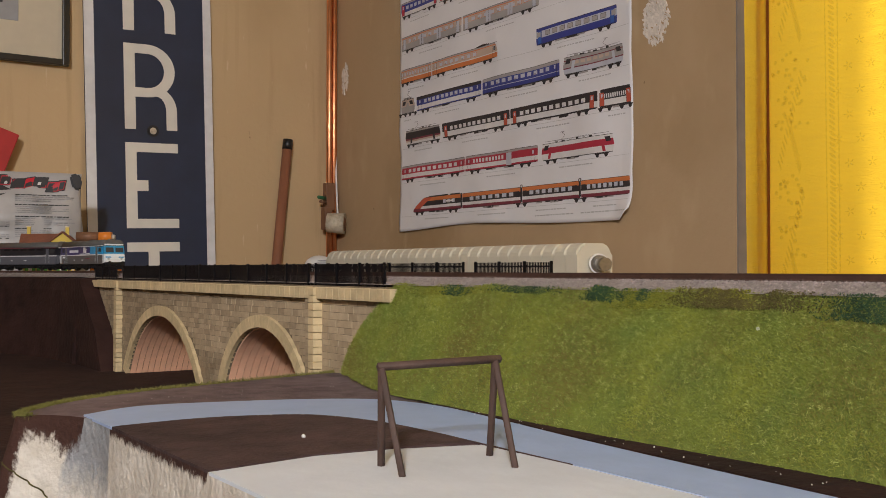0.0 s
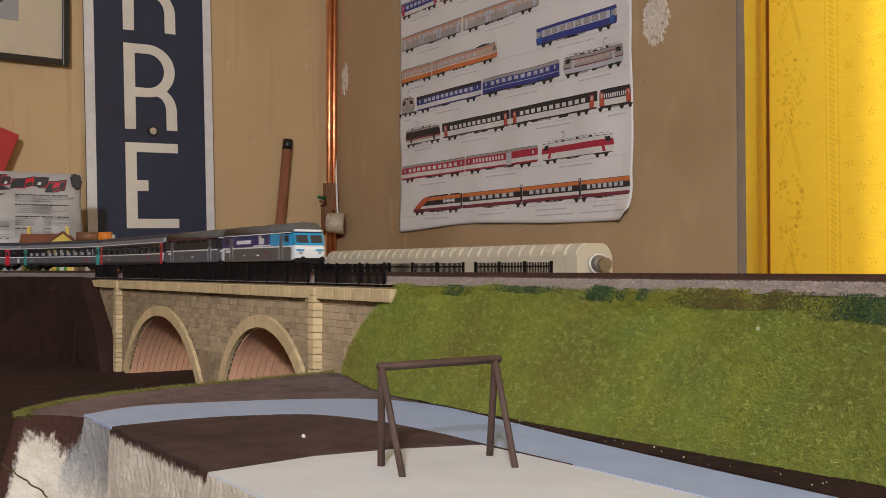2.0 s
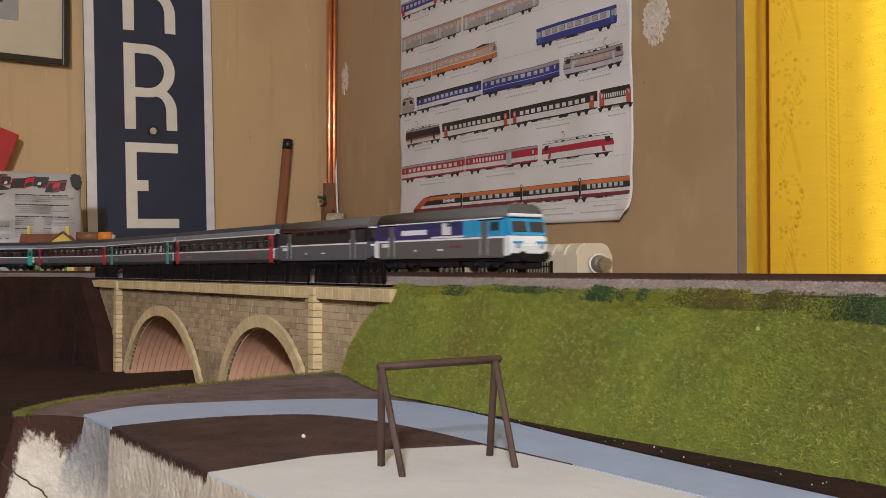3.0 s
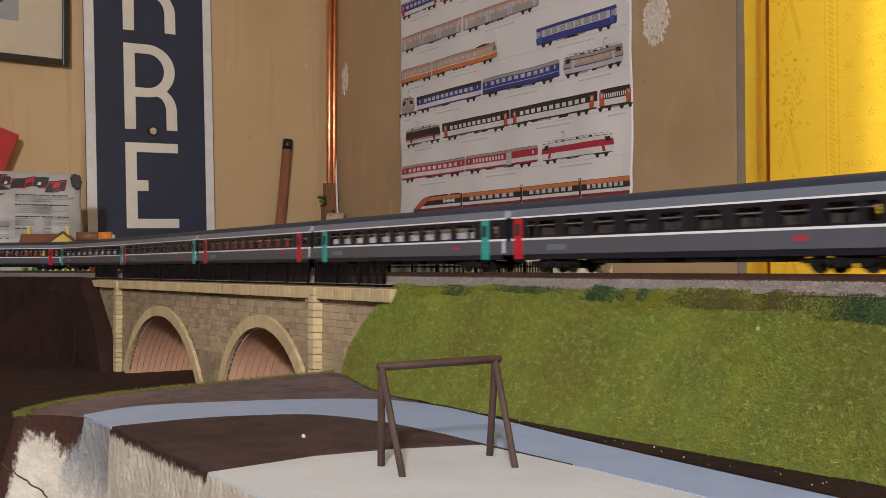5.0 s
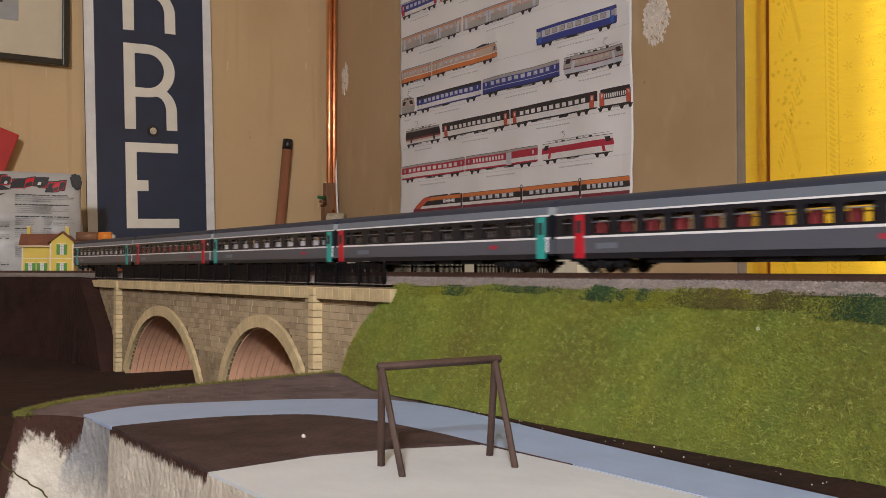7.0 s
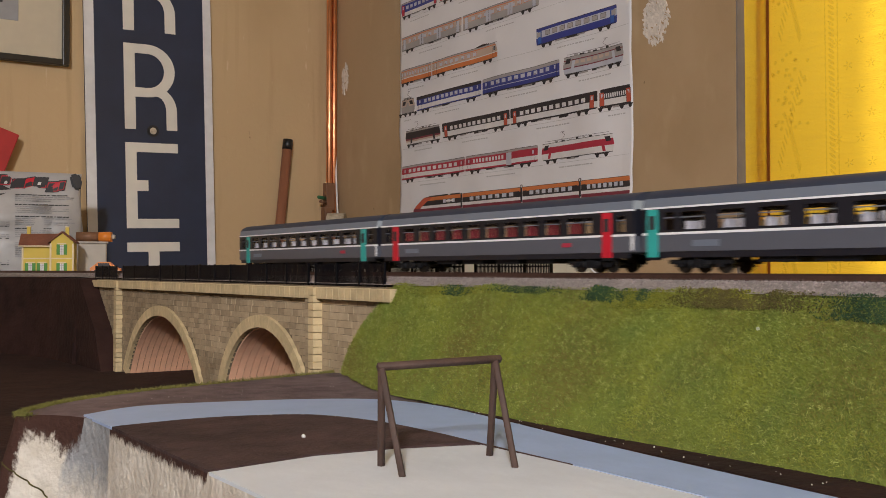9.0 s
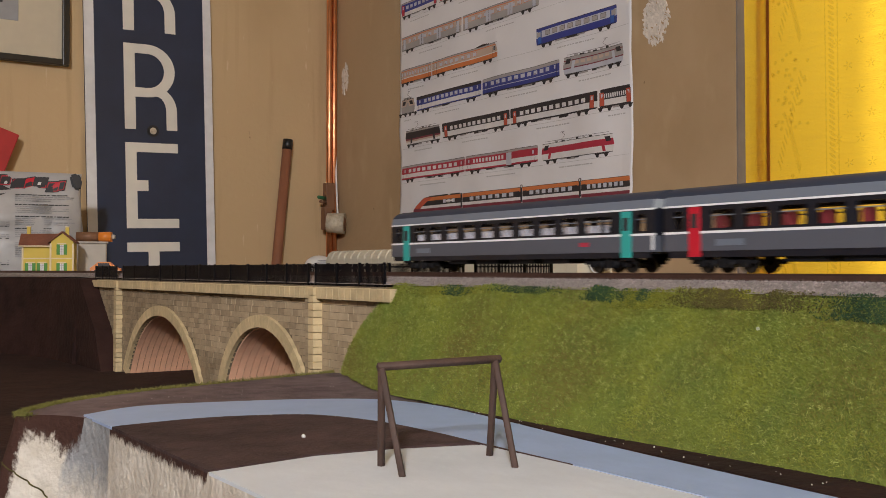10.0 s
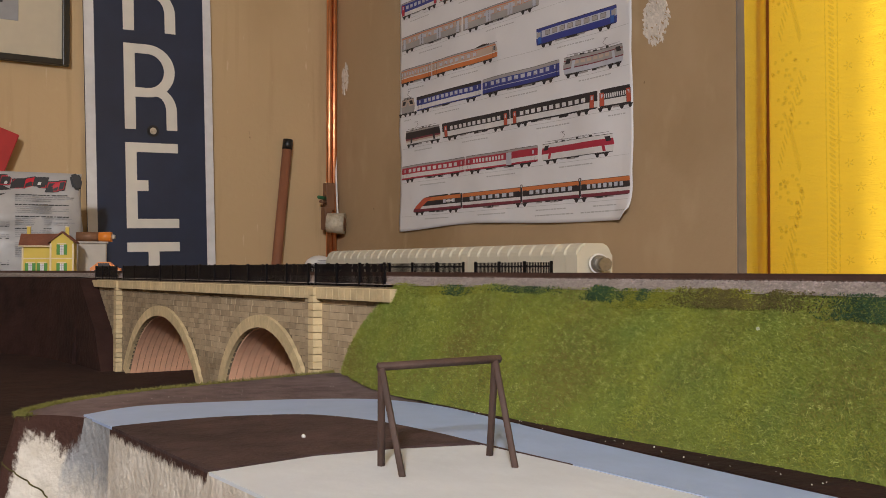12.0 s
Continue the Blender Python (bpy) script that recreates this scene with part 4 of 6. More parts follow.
# ---- patches of filler ----
def patch(cy, cz, ry, rz, count, lean, seed):
    """Filler dabbed on with a brush: overlapping thin strokes, thinning out to the rim."""
    rng = random.Random(seed)
    bm = B()
    for i in range(count):
        a, b = rng.uniform(0, 6.283), rng.random() ** 0.75
        u, v = b * math.cos(a), b * math.sin(a)
        y, z, le, w, a = cy + ry * u, cz + rz * v, rng.uniform(0.002, 0.0095), rng.uniform(0.0012, 0.0032), radians(lean + rng.gauss(0, 30))
        ring = []
        for k in range(8):
            b = k * math.pi / 4
            p, q = le * math.cos(b) * rng.uniform(0.7, 1.2), w * math.sin(b) * rng.uniform(0.6, 1.3)
            ring.append((y + p * math.cos(a) - q * math.sin(a), z + p * math.sin(a) + q * math.cos(a)))
        prism(bm, ring, "x", XW - 0.0004 - 0.0012 * i / count, XW + 0.001)
    tagged(part("filler_patch", bm, "plaster_patch"), "rough white filler patch brushed on the beige wall", "filler patch")


patch(1.3200, Z0 + 0.455, 0.033, 0.043, 330, 60, 3)
patch(2.5110, Z0 + 0.535, 0.019, 0.044, 130, 80, 5)

# ---- poster ----
poster = thing("train_poster", "creased white paper poster with rows of printed trains", "poster")
PX = XW - 0.006


def paper_x(y, z):
    """Gentle waves of the hanging sheet; the lower corner curls off the wall."""
    c = max(0.0, 1 - math.hypot(y - 1.375, z - Z0 - 0.10) / 0.06)
    folds = 0.0010 * max(0.0, 1 - abs(y - 1.79) / 0.03) + 0.0012 * max(0.0, 1 - abs(z - Z0 - 0.345) / 0.03)
    return PX - folds - 0.0026 * noise.noise(Vector((0, y * 11, z * 13))) - 0.0018 * math.sin(y * 31 + z * 5) * math.cos(z * 17) - 0.02 * c * c


bm = B()
ny, nz = 110, 110
vg = []
for j in range(nz + 1):
    row = []
    for i in range(ny + 1):
        y = 1.374 + (2.205 - 1.374) * i / ny
        zlow = Z0 + 0.093 + 0.012 * math.exp(-((y - 1.9) / 0.22) ** 2) + (0.022 * max(0, 1 - (y - 1.374) / 0.03))
        z = zlow + (Z0 + 0.98 - zlow) * j / nz
        row.append(bm.verts.new((paper_x(y, z), y, z)))
    vg.append(row)
for a, b in zip(vg, vg[1:]):
    for i in range(ny):
        bm.faces.new((a[i], a[i + 1], b[i + 1], b[i])).smooth = True
ret = bmesh.ops.extrude_face_region(bm, geom=list(bm.faces))
for v in [g for g in ret["geom"] if isinstance(g, bmesh.types.BMVert)]:
    v.co.x -= 0.0006
part("paper_sheet", bm, "paper", poster)

INKS = ["p_white", "p_black", "p_grey", "p_orange", "p_blue", "p_bright_blue", "p_red", "p_maroon", "p_sand", "p_pale", "p_coral"]
# bands as (low, high, ink) in parts of the body height; window row; colour of doors; loco shape
KINDS = {
    "tgv": ([(0.0, 0.20, 7), (0.20, 0.40, 0), (0.40, 0.74, 1), (0.74, 1.0, 3)], 3, None, "nose"),
    "tgvc": ([(0.0, 0.20, 7), (0.20, 0.40, 0), (0.40, 0.74, 1), (0.74, 1.0, 3)], 7, None, "joint"),
    "redc": ([(0.0, 0.12, 6), (0.12, 0.40, 0), (0.40, 0.86, 6), (0.86, 1.0, 2)], 10, None, ""),
    "redl": ([(0.0, 0.20, 0), (0.20, 0.38, 0), (0.38, 0.76, 6), (0.76, 1.0, 0)], 0, 6, "loco"),
    "dark": ([(0.0, 0.18, 0), (0.18, 0.30, 8), (0.30, 0.42, 7), (0.42, 0.88, 1), (0.88, 1.0, 2)], 0, 1, "loco"),
    "cor": ([(0.0, 0.07, 1), (0.07, 0.42, 0), (0.42, 0.84, 1), (0.84, 1.0, 1)], 11, 10, ""),
    "greyl": ([(0.0, 0.5, 2), (0.5, 1.0, 8)], 0, 2, "loco"),
    "bluew": ([(0.0, 0.08, 4), (0.08, 0.38, 0), (0.38, 0.80, 4), (0.80, 1.0, 1)], 11, None, ""),
    "blue": ([(0.0, 0.06, 1), (0.06, 0.30, 4), (0.30, 0.34, 9), (0.34, 0.80, 4), (0.80, 1.0, 2)], 10, None, ""),
    "whitel": ([(0.0, 0.30, 9), (0.30, 0.37, 7), (0.37, 0.76, 2), (0.76, 0.82, 7), (0.82, 1.0, 2)], 0, 9, "loco"),
    "oran": ([(0.0, 0.14, 3), (0.14, 0.32, 3), (0.32, 0.38, 0), (0.38, 0.84, 8), (0.84, 0.90, 3), (0.90, 1.0, 2)], 9, None, ""),
    "orann": ([(0.0, 0.14, 3), (0.14, 0.32, 3), (0.32, 0.38, 0), (0.38, 0.84, 8), (0.84, 0.90, 3), (0.90, 1.0, 2)], 7, None, "tail"),
    "rail": ([(0.0, 0.40, 4), (0.40, 0.82, 9), (0.82, 1.0, 4)], 8, 5, "cabs"),
    "greyo": ([(0.0, 0.46, 2), (0.46, 0.86, 8), (0.86, 0.92, 3), (0.92, 1.0, 2)], 9, 9, ""),
    "bluer": ([(0.0, 0.30, 0), (0.30, 0.9, 4), (0.9, 1.0, 2)], 7, 6, ""),
}


def print_quad(bm, y0, y1, z0, z1, lift, mi, slant=0.0):
    """A printed bar on the sheet, its upper edge pushed along by slant."""
    n = max(1, int(abs(y1 - y0) / 0.012))
    for i in range(n):
        a, b = y0 + (y1 - y0) * i / n, y0 + (y1 - y0) * (i + 1) / n
        vs = [bm.verts.new((paper_x(y, z) - 0.0009 - lift, y, z)) for y, z in ((a, z0), (b, z0), (b + slant, z1), (a + slant, z1))]
        bm.faces.new(vs).material_index = mi


def print_disc(bm, y, z, r, lift, mi):
    ring = [bm.verts.new((paper_x(y, z) - 0.0009 - lift, y + r * math.cos(k * math.pi / 5), z + r * math.sin(k * math.pi / 5))) for k in range(10)]
    bm.faces.new(ring).material_index = mi


def print_bogie(bm, c, z):
    print_quad(bm, c + 0.019, c - 0.019, z + 0.0046, z + 0.0066, 0.0002, 1)
    for k in (-0.0115, 0.0115):
        print_disc(bm, c + k, z + 0.0034, 0.0050, 0.0003, 1)
        print_quad(bm, c + k + 0.0062, c + k - 0.0062, z + 0.0040, z + 0.0056, 0.0004, 1)


def train_print(kind, ya, yb, z):
    bands, windows, door, shape = KINDS[kind]
    rng = random.Random(kind + str(round(ya * 1000)))
    bm = B()
    lo, hi = z + 0.0075, z + 0.041
    H = hi - lo
    ya, yb = ya - 0.0016, yb + 0.0016
    L = ya - yb
    for b0, b1, ink in bands:
        for k in range(5):
            c0, c1 = b0 + (b1 - b0) * k / 5, b0 + (b1 - b0) * (k + 1) / 5
            front = back = 0.0
            if shape == "nose":
                front = 0.001 + 0.058 * max(0, c0 - 0.12) ** 1.25
            elif shape == "tail":
                back = 0.020 * max(0, c0 - 0.30) ** 1.6
            elif shape in ("loco", "cabs"):
                front = back = (0.007 if shape == "loco" else 0.004) * abs(c0 - 0.42)
            print_quad(bm, ya - front, yb + back, lo + H * c0, lo + H * c1, 0.0, ink)
            if shape == "nose":
                print_quad(bm, ya - front, ya - front - 0.026 - 0.012 * c0, lo + H * c0, lo + H * c1, 0.0002, 10 if c0 > 0.24 else 7)
    # outlines of roof and sole bar
    print_quad(bm, ya - (0.056 if shape == "nose" else 0.003), yb + 0.003, hi - 0.0003, hi + 0.0006, 0.0002, 1)
    print_quad(bm, ya - 0.004, yb + 0.004, lo - 0.0008, lo + 0.0004, 0.0002, 1)
    w0, w1 = lo + H * 0.49, lo + H * 0.74
    a, b = ya - L * (0.62 if shape == "nose" else 0.11), yb + L * (0.30 if shape == "tail" else 0.11)
    if kind == "redc" and yb < 1.7:
        b = yb + L * 0.45
    for i in range(windows):
        c = a + (b - a) * (i + 0.5) / windows
        hw = abs(b - a) / windows * 0.31
        pale = 2 if kind in ("rail",) else 0 if kind in ("cor", "redc") else 9
        print_quad(bm, c + hw + 0.0007, c - hw - 0.0007, w0 - 0.0007, w1 + 0.0007, 0.0002, 1 if kind in ("tgv", "tgvc", "cor", "rail") else bands[-2][2])
        print_quad(bm, c + hw, c - hw, w0, w1, 0.0004, pale)
        if i % 3 == 1:
            print_quad(bm, c + hw * 0.9, c - hw * 0.2, w0, w0 + (w1 - w0) * 0.4, 0.0005, 9 if pale == 0 else 2)
    if shape not in ("loco", "nose", "joint"):
        for c in (ya - L * 0.055, yb + L * 0.055):
            if door is not None:
                print_quad(bm, c + 0.0058, c - 0.0058, lo + 0.002, lo + H * 0.82, 0.0004, door)
            print_quad(bm, c + 0.0025, c - 0.0025, w0 + 0.001, w1, 0.0005, 9)
            for k in (-0.006, 0.006):
                print_quad(bm, c + k + 0.0004, c + k - 0.0004, lo + 0.001, lo + H * 0.84, 0.0005, 1)
        if kind == "greyo":
            for c in (ya - L * 0.36, ya - L * 0.64):
                print_quad(bm, c + 0.009, c - 0.009, lo + 0.002, lo + H * 0.82, 0.0006, 9)
                print_quad(bm, c + 0.0006, c - 0.0006, lo + 0.002, lo + H * 0.82, 0.0007, 1)
        if kind == "redc" and yb < 1.7:
            print_quad(bm, yb + L * 0.42, yb + L * 0.34, lo + 0.001, lo + H * 0.84, 0.0004, 9)
        if shape == "cabs":
            for c in (ya - 0.010, yb + 0.010):
                print_quad(bm, c + 0.006, c - 0.006, w0 - 0.001, w1 + 0.001, 0.0006, 2)
        if shape == "tail":
            for k in range(6):
                print_quad(bm, yb + 0.035 + 0.008 * k + 0.009, yb + 0.035 + 0.008 * k, hi, hi + 0.0022 + 0.0022 * math.sin(k * 0.6), 0.0002, 1)
            print_quad(bm, yb + 0.016, yb + 0.009, w0, w1, 0.0005, 1)
    # running gear and underfloor boxes
    bogies = (ya - L * 0.15, yb + L * 0.15) if shape != "joint" else (yb,) if yb > 1.4 else ()
    if shape == "nose":
        bogies = (ya - L * 0.14, yb + L * 0.16)
    for c in bogies:
        print_bogie(bm, c, z)
    for k in range(max(1, int(L / 0.045))):
        c = ya - L * 0.30 - rng.random() * L * 0.36
        w = rng.uniform(0.006, 0.016)
        print_quad(bm, c + w, c - w, z + rng.uniform(0.0028, 0.0045), lo - 0.0004, 0.0001, 1 if k % 2 else 2)
    if shape == "nose" or (shape == "joint" and yb > 1.4):
        print_quad(bm, yb + 0.0030, yb - 0.0030, lo + 0.002, hi + 0.0015, 0.0006, 1)
        if shape == "joint" and yb > 1.4:
            print_disc(bm, yb, hi + 0.0012, 0.0048, 0.0005, 1)
            print_disc(bm, yb, hi + 0.0018, 0.0024, 0.0007, 0)
            print_quad(bm, yb + 0.030, yb + 0.008, w0 - 0.001, w1 + 0.001, 0.0003, 1)
            print_quad(bm, yb - 0.006, yb - 0.018, w0 - 0.001, w1 + 0.001, 0.0003, 1)
        else:
            for c, w in ((ya - L * 0.42, 0.018), (ya - L * 0.62, 0.026), (ya - L * 0.88, 0.020)):
                print_quad(bm, c + w, c - w, hi, hi + 0.0030, 0.0002, 1)
            print_quad(bm, ya - L * 0.70, ya - L * 0.84, w0 + 0.002, w0 + 0.006, 0.0006, 0)
    if shape == "loco":
        for e, c in ((1, ya - 0.013), (-1, yb + 0.013)):
            print_quad(bm, c + 0.0065, c - 0.0065, w0 + 0.004, w1 + 0.005, 0.0005, 1, slant=-e * 0.004)
            print_quad(bm, c - e * 0.012 + 0.004, c - e * 0.012 - 0.004, lo + 0.002, w1, 0.0005, door, slant=-e * 0.006)
        for k in range(6):
            c = ya - L * (0.22 + 0.10 * k)
            if kind in ("whitel", "greyl"):
                print_quad(bm, c + 0.006, c - 0.006, w0 + 0.001, w1 - 0.001, 0.0004, 8)
            print_quad(bm, c + rng.uniform(0.003, 0.008), c - 0.004, hi, hi + rng.uniform(0.002, 0.005), 0.0002, 1 if k % 2 else 2)
        print_quad(bm, ya - 0.012, yb + 0.012, hi + 0.0042, hi + 0.0048, 0.0003, 1)
        e = -1 if kind in ("whitel", "greyl") else 1
        c = ya - L * (0.5 + 0.22 * e * -1)
        print_quad(bm, c + 0.0006, c - 0.0006, hi + 0.004, hi + 0.012, 0.0003, 1, slant=-e * 0.013)
        print_quad(bm, c - e * 0.013 + 0.0006, c - e * 0.013 - 0.0006, hi + 0.012, hi + 0.020, 0.0003, 1, slant=e * 0.010)
        print_quad(bm, c + 0.006 - e * 0.004, c - 0.006 - e * 0.004, hi + 0.0196, hi + 0.0204, 0.0003, 1)
    part("train_print", bm, INKS, poster)
    bm = B()
    y, end = (ya + yb) / 2 + min(0.05, L * 0.25), (ya + yb) / 2 - min(0.05, L * 0.25)
    while y > end:
        w = rng.uniform(0.003, 0.009)
        print_quad(bm, y, y - w, z - 0.0122, z - 0.0098, 0.0, 0)
        y -= w + 0.0022
    part("caption_bar", bm, "caption", poster)


for z, vehicles in (
    (0.134, [("tgv", 2.142, 1.929), ("tgvc", 1.929, 1.706), ("tgvc", 1.706, 1.518), ("tgvc", 1.518, 1.379)]),
    (0.218, [("redc", 2.199, 1.915), ("redc", 1.915, 1.651), ("redl", 1.642, 1.423)]),
    (0.305, [("dark", 2.177, 2.016), ("cor", 2.011, 1.746), ("cor", 1.746, 1.466), ("cor", 1.461, 1.379)]),
    (0.385, [("greyl", 2.199, 2.134), ("bluew", 2.129, 1.851), ("blue", 1.849, 1.577), ("whitel", 1.569, 1.393)]),
    (0.462, [("oran", 2.199, 2.058), ("orann", 2.058, 1.788), ("rail", 1.661, 1.411)]),
    (0.545, [("greyo", 2.199, 1.929), ("greyo", 1.927, 1.646)]),
    (0.632, [("bluer", 2.199, 2.028), ("bluer", 2.026, 1.762)]),
):
    for kind, ya, yb in vehicles:
        train_print(kind, ya, yb, Z0 + z)
    bm = B()
    print_quad(bm, 2.195, 1.382, Z0 + z - 0.0022, Z0 + z - 0.0016, 0.0, 0)
    part("ground_line", bm, "caption", poster)

for y0, y1 in ((1.66, 1.55), (1.52, 1.39)):
    bm = B()
    y = y0
    while y > y1:
        w = random.uniform(0.004, 0.012)
        print_quad(bm, y, y - w, Z0 + 0.1105, Z0 + 0.1130, 0.0, 0)
        y -= w + 0.0025
    part("imprint_bar", bm, "caption", poster)

# ---- yellow curtain ----
def curtain(name, y0, y1, x, amp, waves, label, z0=0.74, z1=2.28, seed=0, band=None):
    th = thing(name, label, "curtain", "window curtains")
    bm = B()
    n, k = 150, 44
    g = []
    for j in range(k + 1):
        z = z0 + (z1 - z0) * j / k
        row = []
        for i in range(n + 1):
            t = i / n
            y = y0 + (y1 - y0) * t
            fold = amp * (math.sin(t * waves * 6.283 + seed + 0.5 * math.sin(z * 2 + seed)) + 0.35 * math.sin(t * waves * 14 + z + seed))
            row.append(bm.verts.new((x + fold + 0.0025 * noise.noise(Vector((y * 9, z * 5, seed))), y, z)))
        g.append(row)
    for a, b in zip(g, g[1:]):
        for i in range(n):
            bm.faces.new((a[i], a[i + 1], b[i + 1], b[i])).smooth = True
    cloth = part("cloth", bm, "curtain", th)
    if band:
        bm = B()
        # Dark strip modelled in place of the shadow between the two panels.
        prism(bm, [(1.3570, 1.0800), (1.3590, 1.0770), (1.3690, 1.0840), (1.3660, 1.0870)], "z", 0.74, 2.28)
        part("hem", bm, "hem", th, "dark strip drawn for the shaded gap between curtain panels")
    # woven relief: twisted border bands and scattered sprigs
    def surf(y, z):
        t = (y - y0) / (y1 - y0)
        fold = amp * (math.sin(t * waves * 6.283 + seed + 0.5 * math.sin(z * 2 + seed)) + 0.35 * math.sin(t * waves * 14 + z + seed))
        return x + fold + 0.0025 * noise.noise(Vector((y * 9, z * 5, seed))) - 0.0007
    rng = random.Random(seed + 4)
    bm = B()
    def bead(y, z, ry, rz, tilt):
        ring = []
        for i in range(8):
            a = i * math.pi / 4
            u, v = ry * math.cos(a), rz * math.sin(a)
            yy, zz = y + u * math.cos(tilt) - v * math.sin(tilt), z + u * math.sin(tilt) + v * math.cos(tilt)
            ring.append(bm.verts.new((surf(yy, zz), yy, zz)))
        c = bm.verts.new((surf(y, z) - 0.0006, y, z))
        for i in range(8):
            bm.faces.new((ring[i], ring[(i + 1) % 8], c)).smooth = True
    for yb in band or ():
        z = Z0 - 0.08
        while z < Z0 + 0.62:
            bead(yb, z, 0.0075, 0.0026, 0.7)
            z += 0.0085
        for off in (-0.011, 0.011):
            z = Z0 - 0.08
            while z < Z0 + 0.62:
                bead(yb + off, z, 0.0014, 0.006, 0)
                z += 0.011
    if band:
        for cz in (Z0 + 0.06, Z0 + 0.26, Z0 + 0.47):
            for i in range(46):
                t = rng.random()
                bead(1.072 - 0.050 * t + rng.uniform(-0.014, 0.014), cz - 0.04 + 0.13 * rng.random(), 0.0038, 0.0034, 0)
            for i in range(15):
                bead(1.068 - 0.045 * i / 15, cz - 0.09 + 0.15 * i / 15, 0.0018, 0.010, -0.35)
                bead(1.028 + 0.02 * i / 15, cz - 0.10 + 0.07 * i / 15, 0.0016, 0.009, 0.3)
        for i in range(7):
            for j in range(18):
                yc, zc = 0.938 - 0.034 * i + 0.017 * (j % 2), Z0 - 0.06 + 0.037 * j
                for k in range(5):
                    a = k * 1.257 + 0.3 * i
                    bead(yc + 0.0045 * math.cos(a), zc + 0.0045 * math.sin(a), 0.0012, 0.0034, a - 1.57)
    if bm.verts:
        tagged(part("woven_pattern", bm, "thread", cloth, "woven damask relief"), kind="stuff")
    else:
        bm.free()


curtain("window_curtain", 1.1355, 1.080, 1.3665, 0.004, 0.8, "narrow fold of yellow damask curtain at the window's side", seed=1)
curtain("window_curtain", 1.1050, 0.50, 1.374, 0.0060, 2.3, "yellow damask curtain glowing with daylight from the window", seed=2, band=(0.965,))
curtain("window_curtain", 0.505, -0.04, 1.385, 0.012, 4.0, "yellow damask curtain glowing with daylight from the window", seed=3)

# ---- things on the station board ----
bag = thing("paper_bag", "crumpled white and grey product bag with printed text lines", "bag", at=pose(0.474, 2.33, BED, 0, 0, -8) @ Matrix.Diagonal((1.04, 1.0, 1.07, 1)))
bm = B()
n = 26
g = []
for j in range(n + 1):
    f = j / n
    row = []
    for i in range(33):
        a = 2 * math.pi * i / 32
        ex = math.copysign(abs(math.cos(a)) ** 0.45, math.cos(a)) * (0.112 - 0.006 * f)
        ey = math.copysign(abs(math.sin(a)) ** 0.6, math.sin(a)) * (0.045 - 0.036 * max(0, f - 0.55) / 0.45)
        k = 0.0045 * noise.noise(Vector((ex * 22, ey * 30, f * 6))) + 0.0026 * noise.noise(Vector((ex * 70, ey * 70, f * 16)))
        row.append(bm.verts.new((ex + k, ey + k * 1.6, 0.208 * f + 0.01 * f * noise.noise(Vector((ex * 30, 0, 3))))))
    g.append(row)
for a, b in zip(g, g[1:]):
    for i in range(32):
        bm.faces.new((a[i], a[i + 1], b[i + 1], b[i])).smooth = True
bm.faces.new(g[-1][:-1])
part("bag_film", bm, "bag", bag)
rng = random.Random(5)


def bag_front(x, z):
    """Front of the crumpled bag at a point of its face."""
    f = z / 0.208
    ex = x / 0.112
    a = math.acos(max(-1, min(1, math.copysign(abs(ex) ** 2.2, ex))))
    ey = -abs(math.sin(a)) ** 0.6 * (0.045 - 0.036 * max(0, f - 0.55) / 0.45)
    k = 0.0045 * noise.noise(Vector((x * 22, ey * 30, f * 6))) + 0.0026 * noise.noise(Vector((x * 70, ey * 70, f * 16)))
    return ey + k * 1.6


def bag_print(name, shapes, ink, lift, label=""):
    """Printed shapes of (x, z) corners laid on the bag's face, each a little proud of it."""
    bm = B()
    for pts in shapes:
        lo = [bm.verts.new((x, bag_front(x, z) - lift, z)) for x, z in pts]
        hi = [bm.verts.new((x, bag_front(x, z) + 0.002, z)) for x, z in pts]
        bm.faces.new(lo)
        for i in range(len(pts)):
            bm.faces.new((lo[i], hi[i], hi[(i + 1) % len(pts)], lo[(i + 1) % len(pts)]))
    part(name, bm, ink, bag, label)


words, bold = [], []
for column, x0, x1, rows_of in ((0, -0.024, 0.090, [0.160 - 0.0040 * k for k in range(32) if k not in (4, 10, 16, 22, 23)]), (1, -0.062, -0.036, [0.104, 0.100, 0.096, 0.080, 0.076, 0.072, 0.028, 0.024, 0.020])):
    for k, z in enumerate(rows_of):
        x = x0
        end = x1 - rng.choice((0, 0.004, 0.012, 0.045)) * (1 - column)
        while x < end:
            w = min(rng.uniform(0.003, 0.011), end - x + 0.001)
            q = [(x, z), (x + w, z + 0.0002), (x + w, z + 0.0018), (x, z + 0.0016)]
            (bold if (column == 0 and k in (0, 4, 9, 14)) or (column == 1 and k % 3 == 2) else words).append(q)
            x += w + 0.0016
bag_print("text_bar", words, "ink_grey", 0.0010)
bag_print("bold_text_bar", bold, "ink", 0.0010)
bag_print("black_patch", [[(-0.106, 0.112), (-0.068, 0.150), (-0.028, 0.170), (-0.050, 0.180), (-0.106, 0.194)]], "ink", 0.0011, "black printed corner")
outline, fill, gaps = [], [], []
